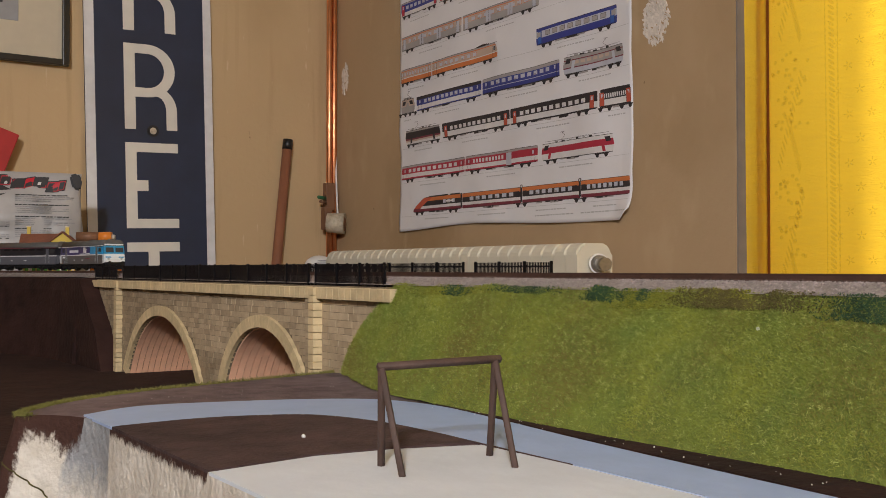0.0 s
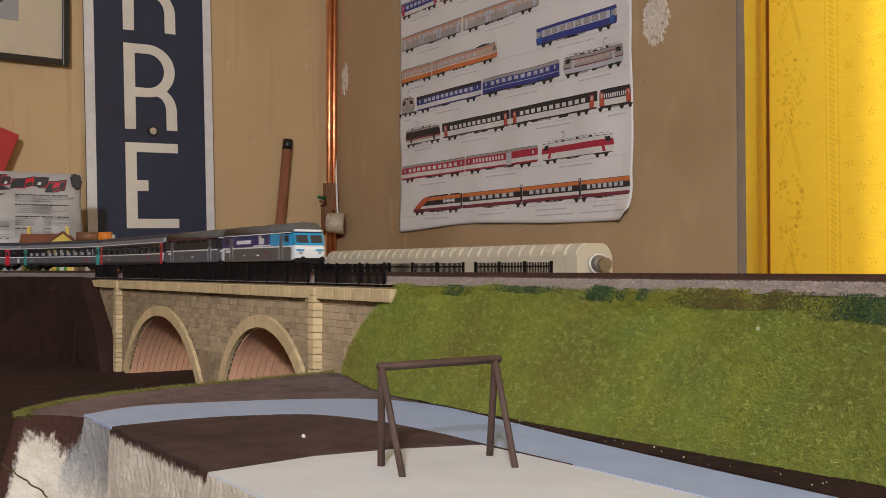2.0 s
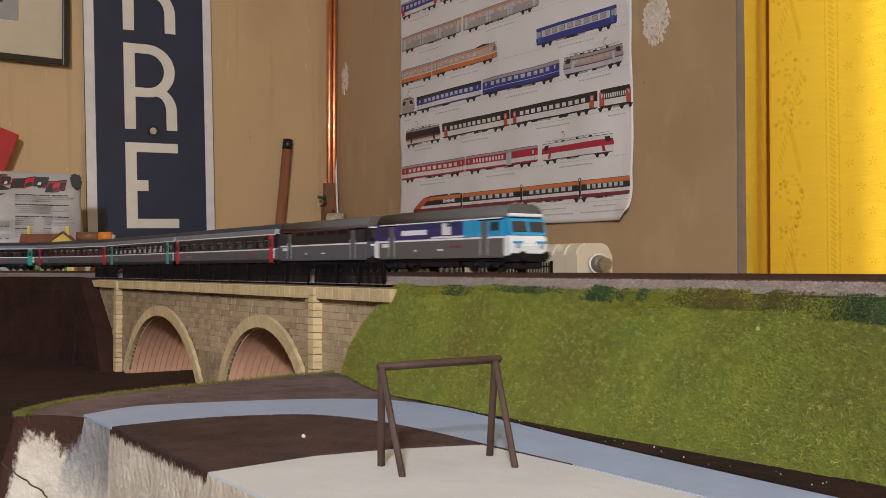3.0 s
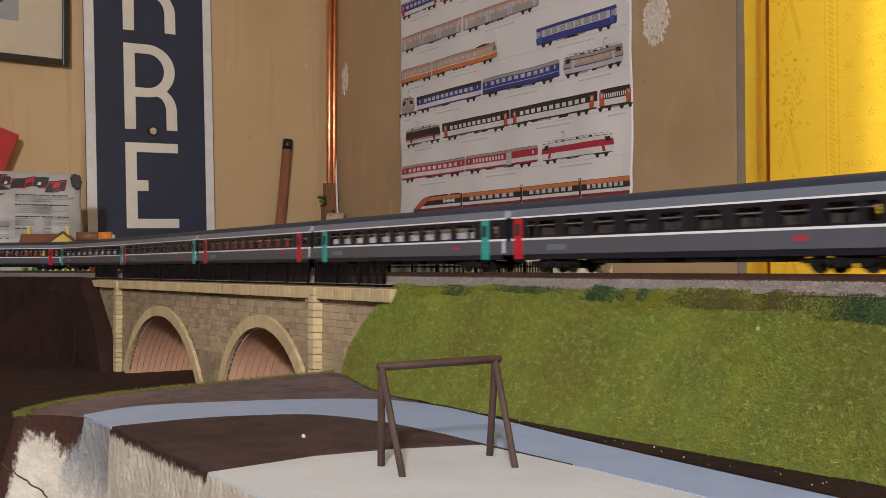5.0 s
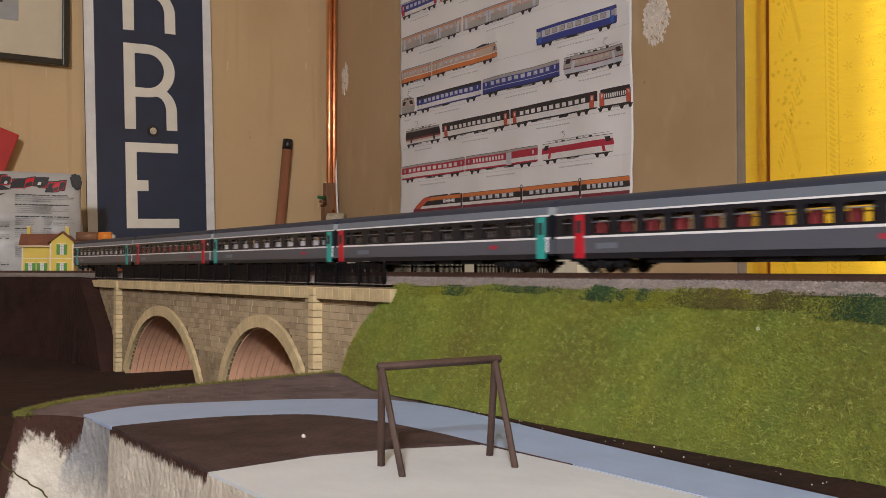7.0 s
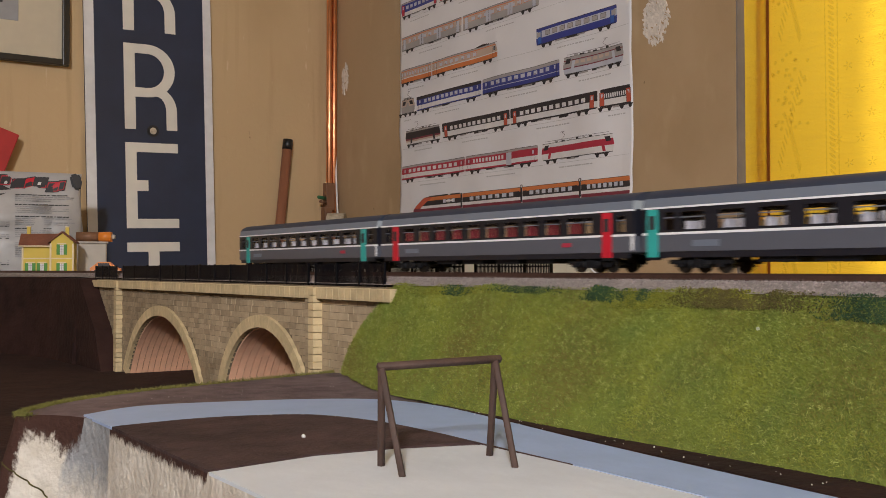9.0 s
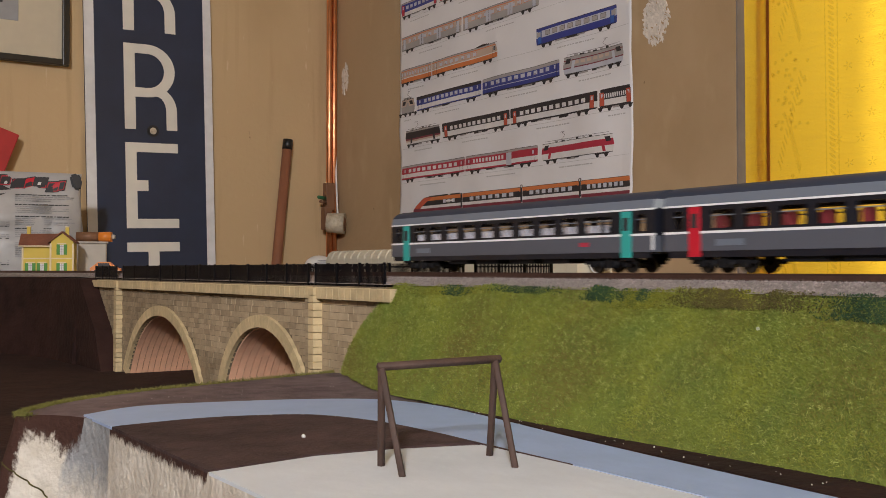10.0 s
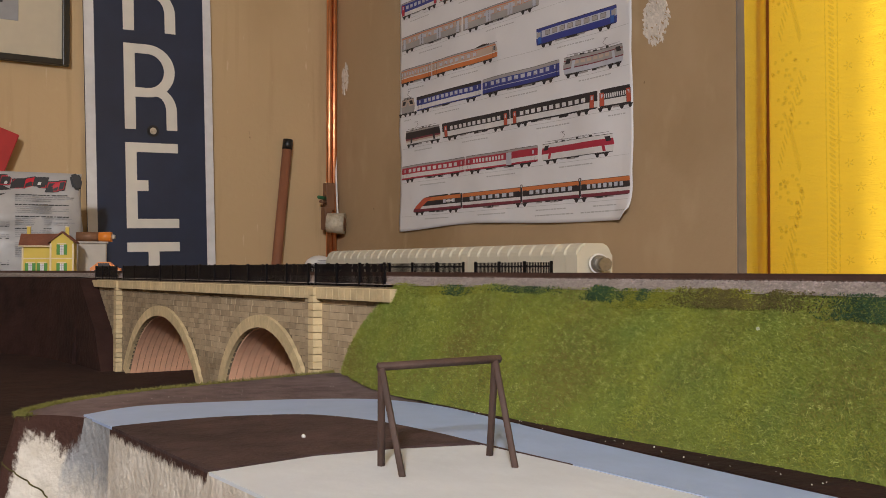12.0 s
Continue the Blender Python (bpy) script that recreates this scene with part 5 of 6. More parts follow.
for i, (x, w, tilt) in enumerate(((-0.092, 0.018, 0.10), (-0.070, 0.016, -0.05), (-0.050, 0.020, 0.12), (-0.028, 0.012, 0.30), (-0.012, 0.019, -0.08), (0.010, 0.018, 0.06), (0.030, 0.008, 0.10))):
    x, w = x * 1.12 + 0.026, w * 1.12
    z = 0.176 + 0.004 * math.sin(i * 2.1) - 0.05 * x
    for store, grow, dz in ((outline, 0.0045, 0.0), (fill, 0.0022, 0.0), (gaps, 0.0, 0.0)):
        store.append([(x - grow, z - grow * 0.8), (x + w + grow * 0.6, z - grow * 0.6 + tilt * 0.01), (x + w + 0.004 + grow, z + 0.016 + grow + tilt * 0.01), (x + 0.004 - grow * 0.6, z + 0.015 + grow)])
bag_print("headline_edge", outline, "ink", 0.0012)
bag_print("headline", fill, "red", 0.0016, "red outlines of the headline shapes")
bag_print("headline_core", gaps, "ink", 0.0020)
for x in (-0.052, 0.012):
    bag_print("headline_light", [[(x + 0.007, 0.182), (x + 0.013, 0.182), (x + 0.015, 0.188), (x + 0.009, 0.188)]], "p_white", 0.0024)
bm = B()
prism(bm, [(0.088, 0.176), (0.104, 0.172), (0.1075, 0.196), (0.098, 0.209), (0.082, 0.204)], "y", -0.024, 0.012)
bmesh.ops.bevel(bm, geom=list(bm.edges), offset=0.004, segments=2, affect="EDGES")
part("dark_corner", bm, "ink", bag)

card = thing("red_card", "tilted red card standing behind the bag", "card", at=pose(0.414, 2.535, Z0 + 0.245, 0, 20, 0))
boxed("card", (-0.09, 0.055, -0.003, 0.003, -0.22, 0.095), "red_card", card, bevel=0.0025)

house = thing("model_house", "yellow two-storey model house with green shutters", "house", at=pose(0.4755, 2.09, BED, 0, 0, -20) @ Matrix.Diagonal((0.83, 0.9, 1.14, 1)))
boxed("side_wing", (-0.066, -0.002, -0.020, 0.030, 0, 0.052), "house_yellow", house)
boxed("main_wing", (-0.002, 0.048, -0.028, 0.036, 0, 0.058), "house_yellow", house)
bm = B()
prism(bm, [(-0.002, 0.058), (0.048, 0.058), (0.023, 0.073)], "y", -0.028, 0.036)
part("gable", bm, "house_yellow", house)
bm = B()
for s in (-1, 1):
    prism(bm, [(0.023, 0.0765), (0.023 + s * 0.031, 0.0575), (0.023 + s * 0.031, 0.0555), (0.023, 0.0735)], "y", -0.034, 0.040)
part("gable_roof", bm, "roof_tile", house)
bm = B()
for s in (-1, 1):
    prism(bm, [(0.005, 0.0725), (0.005 + s * 0.032, 0.0520), (0.005 + s * 0.032, 0.0500), (0.005, 0.0695)], "x", -0.073, 0.015)
part("long_roof", bm, "roof_tile", house)
boxed("gutter", (-0.073, -0.003, -0.0285, -0.0262, 0.0495, 0.0515), "house_cream", house)
for x in (-0.056, 0.030):
    boxed("chimney", (x - 0.004, x + 0.004, 0.004, 0.012, 0.062, 0.084), "house_yellow", house, bevel=0.0006)
    boxed("chimney_cap", (x - 0.005, x + 0.005, 0.003, 0.013, 0.084, 0.0855), "house_cream", house)
for x in (-0.0655, -0.003, 0.0465):
    boxed("quoin_strip", (x - 0.0015, x + 0.0025, -0.0292 if x > -0.01 else -0.0212, -0.027 if x > -0.01 else -0.019, 0, 0.055), "house_cream", house)
for x, y, z in ((-0.048, -0.020, 0.004), (-0.022, -0.020, 0.004), (0.0225, -0.028, 0.004), (0.0225, -0.028, 0.036)):
    w = boxed("window", (x - 0.0042, x + 0.0042, y - 0.0012, y + 0.001, z, z + 0.017), "p_white", house)
    boxed("window_bar", (x - 0.0004, x + 0.0004, y - 0.0018, y - 0.0012, z, z + 0.017), "ink_grey", w)
    for k in (0.0045, 0.009, 0.0135):
        boxed("window_bar", (x - 0.0042, x + 0.0042, y - 0.0017, y - 0.0012, z + k, z + k + 0.0006), "ink_grey", w)
    for s in (-1, 1):
        boxed("shutter", (x + s * 0.0080 - 0.0037, x + s * 0.0080 + 0.0037, y - 0.0018, y - 0.0002, z, z + 0.0175), "shutter", house, "green shutter")
    boxed("lintel", (x - 0.0095, x + 0.0095, y - 0.0012, y + 0.001, z + 0.0178, z + 0.0198), "house_cream", house)

for x0, x1, y in ((-0.066, -0.003, -0.020), (-0.002, 0.048, -0.028)):
    boxed("string_course", (x0, x1, y - 0.0012, y + 0.001, 0.0285, 0.0305), "house_cream", house)

crate = thing("plastic_box", "cloudy translucent plastic storage box", "box", at=pose(0.578, 2.17, BED, 0, 0, -15))
boxed("tub", (-0.034, 0.022, -0.03, 0.03, 0, 0.066), "frosted", crate, bevel=0.003)
boxed("rim", (-0.037, 0.025, -0.033, 0.033, 0.066, 0.070), "frosted", crate, bevel=0.001)
tubeo = thing("glue_tube", "orange and brown tube lying on the plastic box", "tube", at=pose(0.585, 2.17, BED + 0.0805, 0, 0, -25))
bm = B()
tube(bm, (-0.045, 0, 0), (0.000, 0, 0), 0.0100, n=20)
part("tube_body", bm, "brown_wood", tubeo)
bm = B()
tube(bm, (0.000, 0, 0), (0.026, 0, 0), 0.0105, n=20)
part("tube_cap", bm, "orange", tubeo, "orange cap")
bm = B()
tube(bm, (0.026, 0, 0), (0.033, 0, 0), 0.006, 0.004, n=14)
part("nozzle", bm, "frosted", tubeo)

car = thing("toy_car", "orange and white model car parked beside the track", "car", at=pose(0.4975, 1.80, BED, 0, 0, -20) @ Matrix.Diagonal((1.05, 1.2, 1.75, 1)))
bm = B()
prism(bm, [(-0.024, 0.003), (0.024, 0.003), (0.0245, 0.008), (0.014, 0.0095), (0.007, 0.0145), (-0.012, 0.0145), (-0.019, 0.010), (-0.0245, 0.009)], "y", -0.0095, 0.0095)
bmesh.ops.bevel(bm, geom=list(bm.edges), offset=0.0008, segments=2, affect="EDGES")
part("body", bm, "orange", car)
boxed("window", (-0.012, 0.006, -0.0099, 0.0099, 0.0102, 0.0132), "ink", car)
boxed("sill_stripe", (-0.022, 0.022, -0.0098, 0.0098, 0.004, 0.006), "p_white", car)
for x in (-0.015, 0.015):
    for y in (-0.009, 0.009):
        bm = B()
        tube(bm, (x, y - 0.0015, 0.0035), (x, y + 0.0015, 0.0035), 0.0035, n=16)
        part("wheel", bm, "black", car)


# ---- the train ----
def bogie(parent, x, wheelbase=0.0295, r=0.0053, name="bogie"):
    bm = B()
    for s in (-1, 1):
        box(bm, x - wheelbase * 0.78, x + wheelbase * 0.78, s * 0.0125 - 0.0008, s * 0.0125 + 0.0008, 0.0052, 0.0078, bevel=0.0005)
        for k in (-1, 1):
            box(bm, x + k * wheelbase / 2 - 0.0028, x + k * wheelbase / 2 + 0.0028, s * 0.0135 - 0.001, s * 0.0135 + 0.001, 0.0034, 0.0072, bevel=0.0006)
            tube(bm, (x + k * wheelbase * 0.22, s * 0.0138, 0.0028), (x + k * wheelbase * 0.22, s * 0.0138, 0.0075), 0.0013, n=8)
        box(bm, x - 0.003, x + 0.003, s * 0.0137 - 0.001, s * 0.0137 + 0.001, 0.0030, 0.0085, bevel=0.0006)
    box(bm, x - 0.004, x + 0.004, -0.012, 0.012, 0.0055, 0.0088)
    b = part(name, bm, "under", parent)
    for k in (-1, 1):
        bm = B()
        for s in (-1, 1):
            tube(bm, (x + k * wheelbase / 2, s * 0.0070, r), (x + k * wheelbase / 2, s * 0.0098, r), r, r * 0.97, n=20)
        tube(bm, (x + k * wheelbase / 2, -0.0095, r), (x + k * wheelbase / 2, 0.0095, r), 0.0012, n=8)
        part("wheelset", bm, "wheel", b)


WL, WH = 0.0250, 0.0352  # window sill and head over the rail
LEN = 0.3035


def roof_bm(length, crown=0.0480, gutter=0.0385, hw=0.0163, n=14, x_off=0.0):
    bm = B()
    pts = []
    for i in range(n + 1):
        a = math.pi * i / n
        c, s = math.cos(a), math.sin(a)
        pts.append((hw * math.copysign(abs(c) ** 0.62, c), gutter + (crown - gutter) * s ** 0.85))
    prism(bm, [(p[0], p[1]) for p in pts], "x", x_off - length / 2, x_off + length / 2)
    for f in bm.faces:
        f.smooth = len(f.verts) == 4 and abs(f.normal.x) < 0.5
    return bm


ROOF = [(0.0162, 0.0386), (0.0160, 0.0400), (0.0156, 0.0420), (0.0150, 0.0438), (0.0138, 0.0456), (0.0116, 0.0474), (0.0084, 0.0487), (0.0044, 0.0495), (0.0, 0.0498)]


def coach_roof_bm(h):
    """Slate roof over pale shoulders along the coach."""
    bm = B()
    pts = ROOF + [(-w, z) for w, z in ROOF[-2::-1]]
    ends = [[bm.verts.new((x, w, z)) for w, z in pts] for x in (-h, h, -h, h)]
    n = len(pts)
    for i in range(n - 1):
        f = bm.faces.new((ends[0][i], ends[0][i + 1], ends[1][i + 1], ends[1][i]))
        f.smooth, f.material_index = True, 1 if i < 3 or i >= n - 4 else 0
    for e in ends[2:]:
        bm.faces.new(e)
    return bm


def coach(label, front, rear, inboard, seats):
    th = thing("railway_coach", label, "railway coach", "coaches of the train")
    h = LEN / 2 - 0.0015
    windows, pitch, ww = (10, 0.0226, 0.0160) if inboard else (9, 0.0280, 0.0176)
    door_at = 0.0235 if inboard else 0.0080
    middle = -h + 0.0435 + pitch * (windows - 1) / 2 if inboard else 0.0
    spans = [(middle + pitch * (i - (windows - 1) / 2) - ww / 2, middle + pitch * (i - (windows - 1) / 2) + ww / 2) for i in range(windows)]
    if inboard:
        small = [(-h + 0.0075, -h + 0.0145), (h - 0.0145, h - 0.0075), (h - 0.0440, h - 0.0370)]
    else:
        small = [(-h + 0.0175, -h + 0.0250), (h - 0.0250, h - 0.0175)]
    allw = sorted(spans + small)
    for s in (-1, 1):
        y0, y1 = (s * 0.0163, s * 0.0153) if s < 0 else (s * 0.0153, s * 0.0163)
        boxed("lower_side", (-h, h, y0, y1, 0.0125, 0.0222), "coach_grey", th, "warm grey lower body side")
        boxed("skirt", (-h + 0.004, h - 0.004, y0 + 0.0004 * (s < 0), y1 - 0.0004 * (s > 0), 0.0090, 0.0125), "coach_dark", th)
        bm = B()
        box(bm, -h, h, y0, y1, 0.0236, WL)
        box(bm, -h, h, y0, y1, WH, 0.0375)
        xs = [-h] + [v for w in allw for v in w] + [h]
        for k in range(0, len(xs), 2):
            box(bm, xs[k], xs[k + 1], y0, y1, WL, WH)
        part("window_band", bm, "coach_dark", th, "dark slate window band")
        boxed("waist_stripe", (-h, h, y0 - 0.0002 * (s < 0), y1 + 0.0002 * (s > 0), 0.0222, 0.0236), "stripe", th, "white waist stripe")
        boxed("gutter_stripe", (-h, h, y0 - 0.0003 * (s < 0), y1 + 0.0003 * (s > 0), 0.0375, 0.0386), "stripe", th, "white gutter stripe")
        for a, b in allw:
            bm = B()
            box(bm, a, b, s * 0.0157 - 0.0002, s * 0.0157 + 0.0002, WL, WH)
            p = part("pane", bm, "pane", th)
            p.visible_shadow = False
            bm = B()
            box(bm, a, b, s * 0.0160 - 0.0003, s * 0.0160 + 0.0003, WL + (WH - WL) * 0.66, WL + (WH - WL) * 0.72)
            part("window_bar", bm, "roof_band", p)
        for x, color in ((h - door_at, front), (-h + door_at, rear)):
            bm = B()
            box(bm, x - 0.0043, x + 0.0043, s * 0.0163 - 0.0005, s * 0.0163 + 0.0005, 0.0092, 0.0372, bevel=0.0003)
            d = part("door", bm, color, th, color + " entrance door")
            boxed("door_window", (x - 0.0024, x + 0.0024, s * 0.0169 - 0.0002, s * 0.0169 + 0.0002, 0.0255, 0.0335), "ink", d)
            boxed("step", (x - 0.0045, x + 0.0045, s * 0.0150 - 0.0015, s * 0.0150 + 0.0015, 0.0075, 0.0090), "under", th)
        boxed("end_edge_mark", (h - 0.0022, h - 0.0004, s * 0.0164 - 0.0002, s * 0.0164 + 0.0002, 0.0136, 0.0222), "stripe", th)
        boxed("number_panel", (-h + 0.039, -h + 0.058, s * 0.0164 - 0.0002, s * 0.0164 + 0.0002, 0.0152, 0.0188), "roof_band", th, "small lettering panel")
        boxed("emblem", (h - 0.066, h - 0.057, s * 0.0164 - 0.0002, s * 0.0164 + 0.0002, 0.0165, 0.0192), "p_red", th, "small red emblem")
    for x in (-h, h - 0.001):
        for z0, z1, m2 in ((0.0125, 0.0222, "coach_grey"), (0.0222, 0.0386, "coach_dark")):
            boxed("end_wall", (x, x + 0.001, -0.0152, 0.0152, z0, z1), m2, th)
        s = -1 if x < 0 else 1
        bm = B()
        box(bm, min(x + 0.0005, x + 0.0005 + s * 0.0045), max(x + 0.0005, x + 0.0005 + s * 0.0045), -0.0075, 0.0075, 0.0135, 0.0385, bevel=0.001)
        part("gangway", bm, "under", th, "black rubber gangway")
        if x < 0:
            continue
        bm = B()
        prism(bm, [(w * 1.012, z) for w, z in ROOF[:4]] + [(-w * 1.012, z) for w, z in ROOF[3::-1]], "x", x + 0.0003, x + 0.0011)
        part("roof_end_trim", bm, "silver", th)
    part("roof", coach_roof_bm(h), ["coach_roof", "roof_band"], th, "slate roof with pale shoulders")
    # Unseen inner ceiling, added to lighten the interior; takes the seats' colour.
    boxed("added_ceiling", (-h + 0.002, h - 0.002, -0.0148, 0.0148, 0.0376, 0.0384), seats, th)
    boxed("floor_plate", (-h + 0.001, h - 0.001, -0.0150, 0.0150, 0.0115, 0.0135), "under", th)
    for x in (-0.055, -0.02, 0.022, 0.058):
        boxed("underframe_box", (x - 0.014, x + 0.012, -0.0135, 0.0135, 0.0062, 0.0117), "under", th, bevel=0.0006)
    bm = B()
    for a, b in spans:
        for s in (-1, 1):
            for x in (a + 0.001,) if seats == "seat_red" else (a + 0.002, b - 0.005):
                box(bm, x, x + 0.003, s * 0.0100 - 0.0045, s * 0.0100 + 0.0045, 0.0136, 0.0325 if seats == "seat_red" else 0.0300, bevel=0.0007)
    part("seats", bm, seats, th)
    if seats == "seat_dark":
        boxed("corridor_partition", (-h + 0.030, h - 0.030, -0.0008, 0.0008, 0.0136, 0.0375), seats, th, "dark partition along the corridor")
    for x in (-0.109, 0.109):
        bogie(th, x)
    return th


def loco(label, length, livery):
    th = thing("locomotive", label, "locomotive", "locomotives of the train")
    h = length / 2 - 0.002
    main = "loco_grey" if livery == "bright" else "coach_grey"
    up = "loco_violet" if livery == "bright" else "coach_dark"
    nose = 0.010
    cab = 0.040
    for s in (-1, 1):
        y0, y1 = (-0.0168, -0.0150) if s < 0 else (0.0150, 0.0168)
        boxed("lower_side", (-h + nose, h - nose, y0, y1, 0.0105, 0.0245), main, th, bevel=0.0003)
        boxed("upper_side", (-h + cab, h - cab, y0, y1, 0.0258, 0.0385), up, th)
        boxed("waist_stripe", (-h + nose, h - nose, y0 - 0.0002 * (s < 0), y1 + 0.0002 * (s > 0), 0.0245, 0.0258), "stripe", th)
        for e in (-1, 1):
            x0, x1 = sorted((e * (h - cab), e * (h - nose)))
            color = ("loco_blue" if e > 0 else "loco_violet") if livery == "bright" else "coach_dark"
            boxed("cab_side", (x0, x1, y0, y1, 0.0258, 0.0375), color, th)
            w0, w1 = sorted((e * (h - nose - 0.004), e * (h - nose - 0.014)))
            boxed("cab_window", (w0, w1, y0 - 0.0003 * (s < 0), y1 + 0.0003 * (s > 0), 0.0300, 0.0362), "ink", th)
            d0, d1 = sorted((e * (h - nose - 0.018), e * (h - nose - 0.025)))
            boxed("cab_door", (d0, d1, y0 - 0.0004 * (s < 0), y1 + 0.0004 * (s > 0), 0.0115, 0.0370), main, th)
            for dx in (d0 - 0.001, d1 + 0.001):
                boxed("handrail", (dx - 0.0002, dx + 0.0002, s * 0.0174 - 0.0002, s * 0.0174 + 0.0002, 0.0125, 0.0285), "silver", th)
        boxed("gutter_stripe", (-h + 0.012, h - 0.012, y0 - 0.0003 * (s < 0), y1 + 0.0003 * (s > 0), 0.0385, 0.0393), "stripe" if livery == "bright" else "p_maroon", th)
        boxed("number_bar", (-h + 0.016, -h + 0.028, s * 0.0170 - 0.0002, s * 0.0170 + 0.0002, 0.0205, 0.0235), "loco_white", th)
        for x in (-0.030, 0.004, 0.008):
            boxed("lettering_bar", (x, x + 0.0025, s * 0.0170 - 0.0002, s * 0.0170 + 0.0002, 0.0165, 0.0178), "loco_white", th)
        if livery == "bright":
            boxed("white_panel", (-0.005, h - cab - 0.012, s * 0.0169 - 0.0002, s * 0.0169 + 0.0002, 0.0262, 0.0276), "loco_white", th)
            boxed("azure_panel", (h - cab - 0.018, h - cab + 0.001, s * 0.0170 - 0.0002, s * 0.0170 + 0.0002, 0.0262, 0.0382), "loco_blue", th)
            boxed("lettering_bar", (-0.050, -0.012, s * 0.0169 - 0.0002, s * 0.0169 + 0.0002, 0.0295, 0.0335), "loco_white", th)
            boxed("emblem", (0.010, 0.022, s * 0.0169 - 0.0002, s * 0.0169 + 0.0002, 0.0285, 0.0375), "p_white", th)
            boxed("emblem", (0.020, 0.036, s * 0.0169 - 0.0002, s * 0.0169 + 0.0002, 0.0185, 0.0200), "p_maroon", th)
        for k in range(5):
            x = -0.05 + 0.022 * k
            boxed("grille", (x, x + 0.016, s * 0.0170 - 0.0001, s * 0.0170 + 0.0003, 0.0345, 0.0376), "loco_navy" if livery == "bright" else "under", th)
    for e in (-1, 1):
        front_white = livery == "bright"
        bm = B()
        pts = [(e * (h - nose), 0.0105), (e * (h - 0.001), 0.0110), (e * h, 0.0200), (e * (h - 0.001), 0.0265), (e * (h - nose), 0.0265)]
        prism(bm, pts, "y", -0.0164, 0.0164)
        bmesh.ops.bevel(bm, geom=list(bm.edges), offset=0.0012, segments=2, affect="EDGES")
        part("nose", bm, "loco_white" if front_white else main, th)
        bm = B()
        pts = [(e * (h - nose), 0.0265), (e * (h - 0.001), 0.0265), (e * (h - 0.004), 0.0380), (e * (h - nose), 0.0400)]
        prism(bm, pts, "y", -0.0158, 0.0158)
        part("cab_front", bm, ("loco_blue" if e > 0 else "loco_violet") if livery == "bright" else "coach_dark", th)
        for y in (-0.0078, 0.0078):
            bm = B()
            box(bm, -0.0004, 0.0004, -0.0062, 0.0062, -0.0038, 0.0038)
            part("windscreen", bm, "ink", th, "dark windscreen", at=pose(e * (h - 0.0022), y, 0.0325, 0, -e * 14.6, 0))
        for y in (-0.0105, 0.0105):
            bm = B()
            tube(bm, (e * (h - 0.001), y, 0.0190), (e * (h + 0.0010), y, 0.0190), 0.0017, n=14)
            part("headlight", bm, "silver" if livery == "bright" else "red", th)
            if livery == "bright":
                boxed("nose_flash", sorted((e * (h - 0.003), e * (h + 0.0006))) + [y - 0.0045, y + 0.0040, 0.0205, 0.0222], "loco_blue", th)
            bm = B()
            tube(bm, (e * (h - 0.002), y, 0.0120), (e * (h + 0.0055), y, 0.0120), 0.0010, n=10)
            tube(bm, (e * (h + 0.0050), y, 0.0120), (e * (h + 0.0062), y, 0.0120), 0.0030, n=16)
            part("buffer", bm, "under", th)
        if livery != "bright":
            boxed("nose_stripe", sorted((e * (h - 0.004), e * (h + 0.0008))) + [-0.0160, 0.0160, 0.0225, 0.0240], "stripe", th)
            boxed("nose_panel", sorted((e * (h - 0.004), e * (h + 0.0007))) + [-0.0085, 0.0085, 0.0140, 0.0215], "red", th, "red panel on the nose")
            boxed("brow", sorted((e * (h - 0.006), e * (h - 0.0030))) + [-0.0158, 0.0158, 0.0380, 0.0392], "stripe", th)
        boxed("buffer_beam", sorted((e * (h - 0.010), e * (h + 0.0004))) + [-0.0160, 0.0160, 0.0075, 0.0135], "under", th, bevel=0.0008)
        boxed("snow_plough", sorted((e * (h - 0.012), e * (h - 0.002))) + [-0.0135, 0.0135, 0.0025, 0.0076], "under", th, bevel=0.001)
        boxed("cab_roof_trim", sorted((e * (h - 0.012), e * (h - 0.0035))) + [-0.0150, 0.0150, 0.0395, 0.0420], "loco_white" if livery == "bright" else "loco_roof", th, bevel=0.001)
    part("roof", roof_bm(2 * h - 0.012, 0.0490, 0.0392, 0.0164), "loco_roof", th, "grey curved roof")
    for x in (-0.06, -0.025, 0.02, 0.05):
        boxed("roof_vent", (x - 0.010, x + 0.010, -0.0075, 0.0075, 0.0468, 0.0492), "loco_roof", th, bevel=0.0008)
    for y in (-0.003, 0.003):
        bm = B()
        tube(bm, (h - 0.022, y, 0.0485), (h - 0.012, y, 0.0490), 0.0008, 0.0015, n=10)
        part("horn", bm, "steel", th)
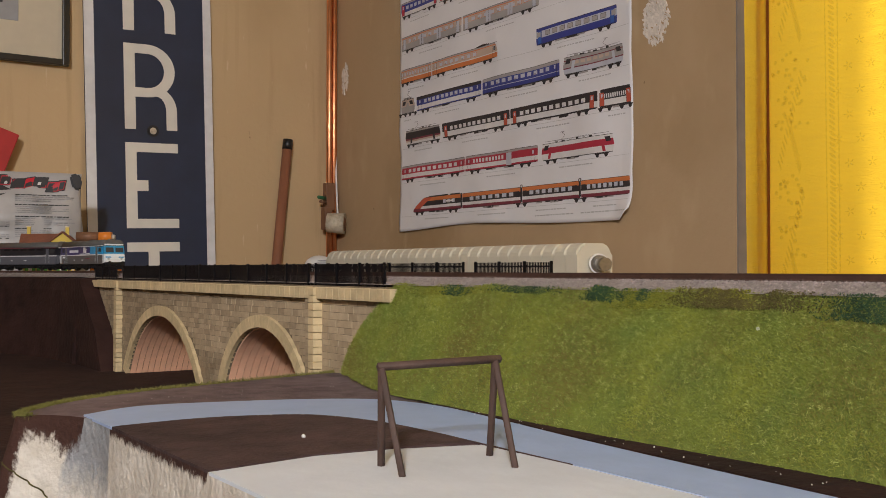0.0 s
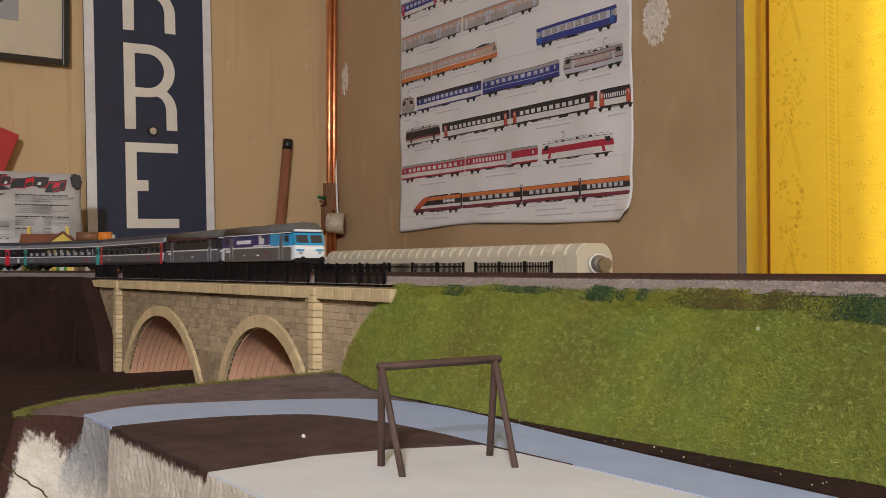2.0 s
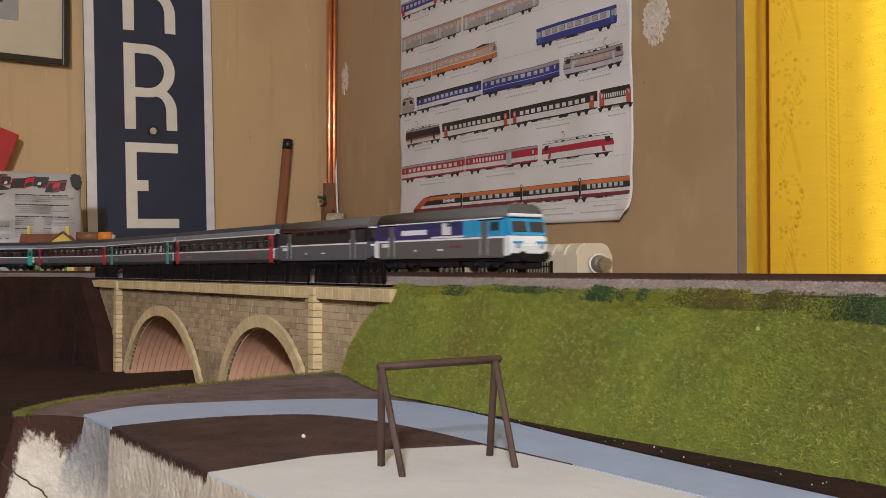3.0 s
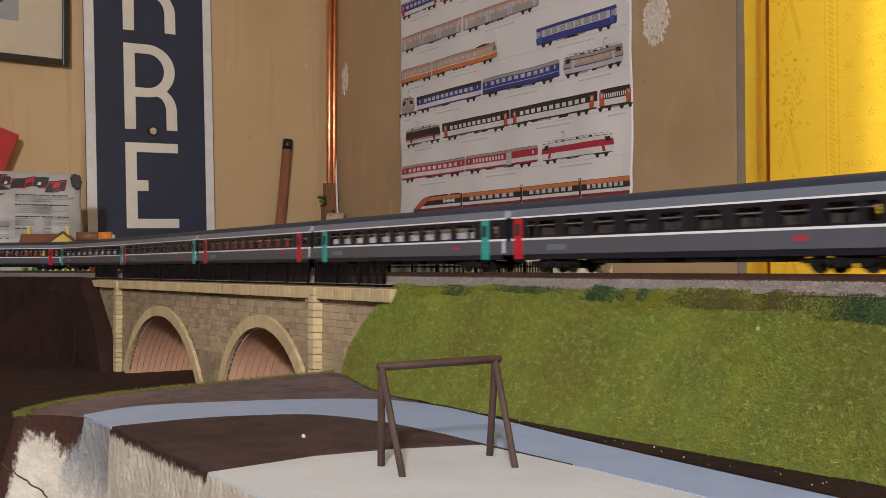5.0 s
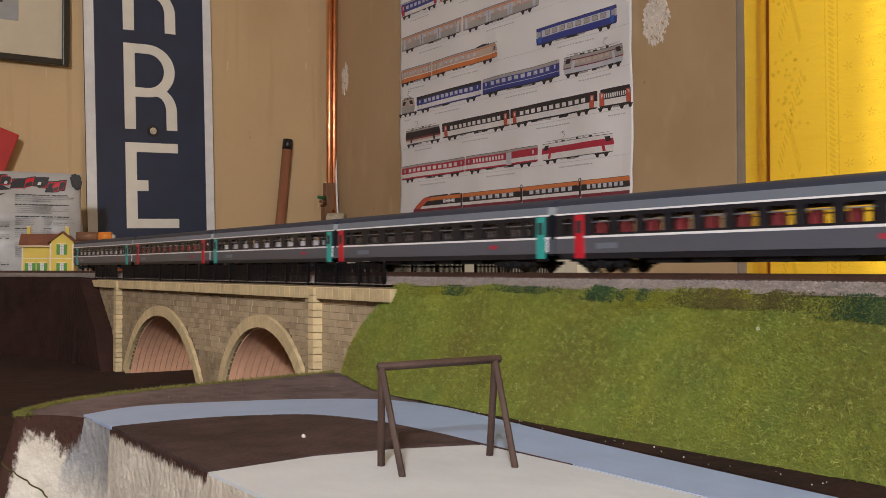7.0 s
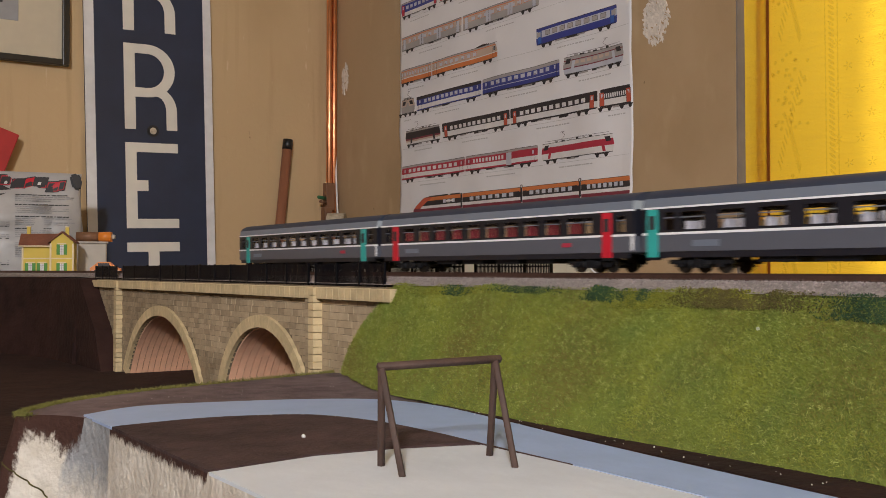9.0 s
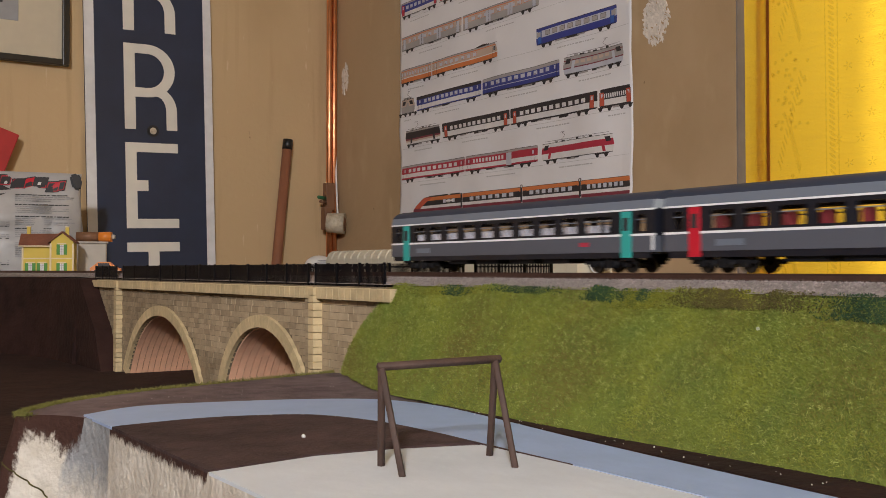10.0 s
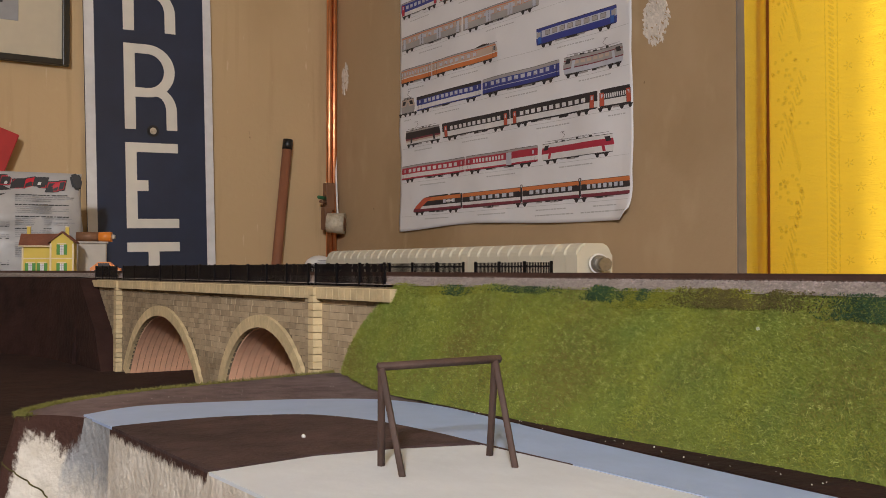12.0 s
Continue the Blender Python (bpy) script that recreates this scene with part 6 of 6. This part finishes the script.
    boxed("frame_plate", (-h + 0.006, h - 0.006, -0.0145, 0.0145, 0.0085, 0.0108), "under", th)
    boxed("fuel_tank", (-0.026, 0.026, -0.0140, 0.0140, 0.0040, 0.0086), "under", th, bevel=0.001)
    for x in (-h * 0.60, h * 0.60):
        bogie(th, x, 0.034, 0.0062)
    return th


# each vehicle with its length over couplings and its pivot distance
TRAIN = [(loco("grey, violet and azure diesel locomotive with a white nose", 0.1975, "bright"), 0.1975, 0.056),
         (loco("dark grey diesel locomotive with a white-edged cab and red beam", 0.1975, "dark"), 0.1975, 0.056)]
for front, rear, inboard, seats in (("red", "red", False, "seat_dark"), ("teal", "teal", True, "seat"), ("red", "red", True, "seat_red"), ("teal", "red", False, "seat_dark"), ("teal", "teal", False, "seat"), ("red", "red", True, "seat_red"), ("teal", "teal", True, "seat")):
    where = "set in from ends" if inboard else "at its ends"
    TRAIN.append((coach("slate and grey express coach, %s doors %s" % (front if front == rear else "teal and red", where), front, rear, inboard, seats), 0.308, 0.109))


def run(s):
    """Running length of the train's nose at each half second."""
    table = HEAD
    for (t0, a), (t1, b) in zip(table, table[1:]):
        if s <= t1:
            return a + (b - a) * (s - t0) / (t1 - t0)
    return table[-1][1]


HEAD = [(0.0, 1.600), (0.5, 1.430), (1.0, 1.258), (1.5, 1.083), (2.0, 0.911), (2.5, 0.737), (3.0, 0.563), (5.0, -0.134), (5.5, -0.316), (6.0, -0.474), (6.5, -0.626), (7.0, -0.798), (9.0, -1.494), (9.5, -1.656), (10.0, -1.819), (10.5, -1.987), (11.0, -2.159), (12.0, -2.502)]


def motions():
    offset = 0.0
    for th, length, pivot in TRAIN:
        rows = []
        for i in range(25):
            t = i * 0.5
            mid = run(t) + offset + length / 2
            a, b = on_track(mid - pivot)[0], on_track(mid + pivot)[0]
            d = a - b
            c = (a + b) / 2
            rows.append((t, pose(c.x, c.y, RAIL, 0, 0, math.degrees(math.atan2(d.y, d.x)))))
        walk(th, rows)
        offset += length


motions()
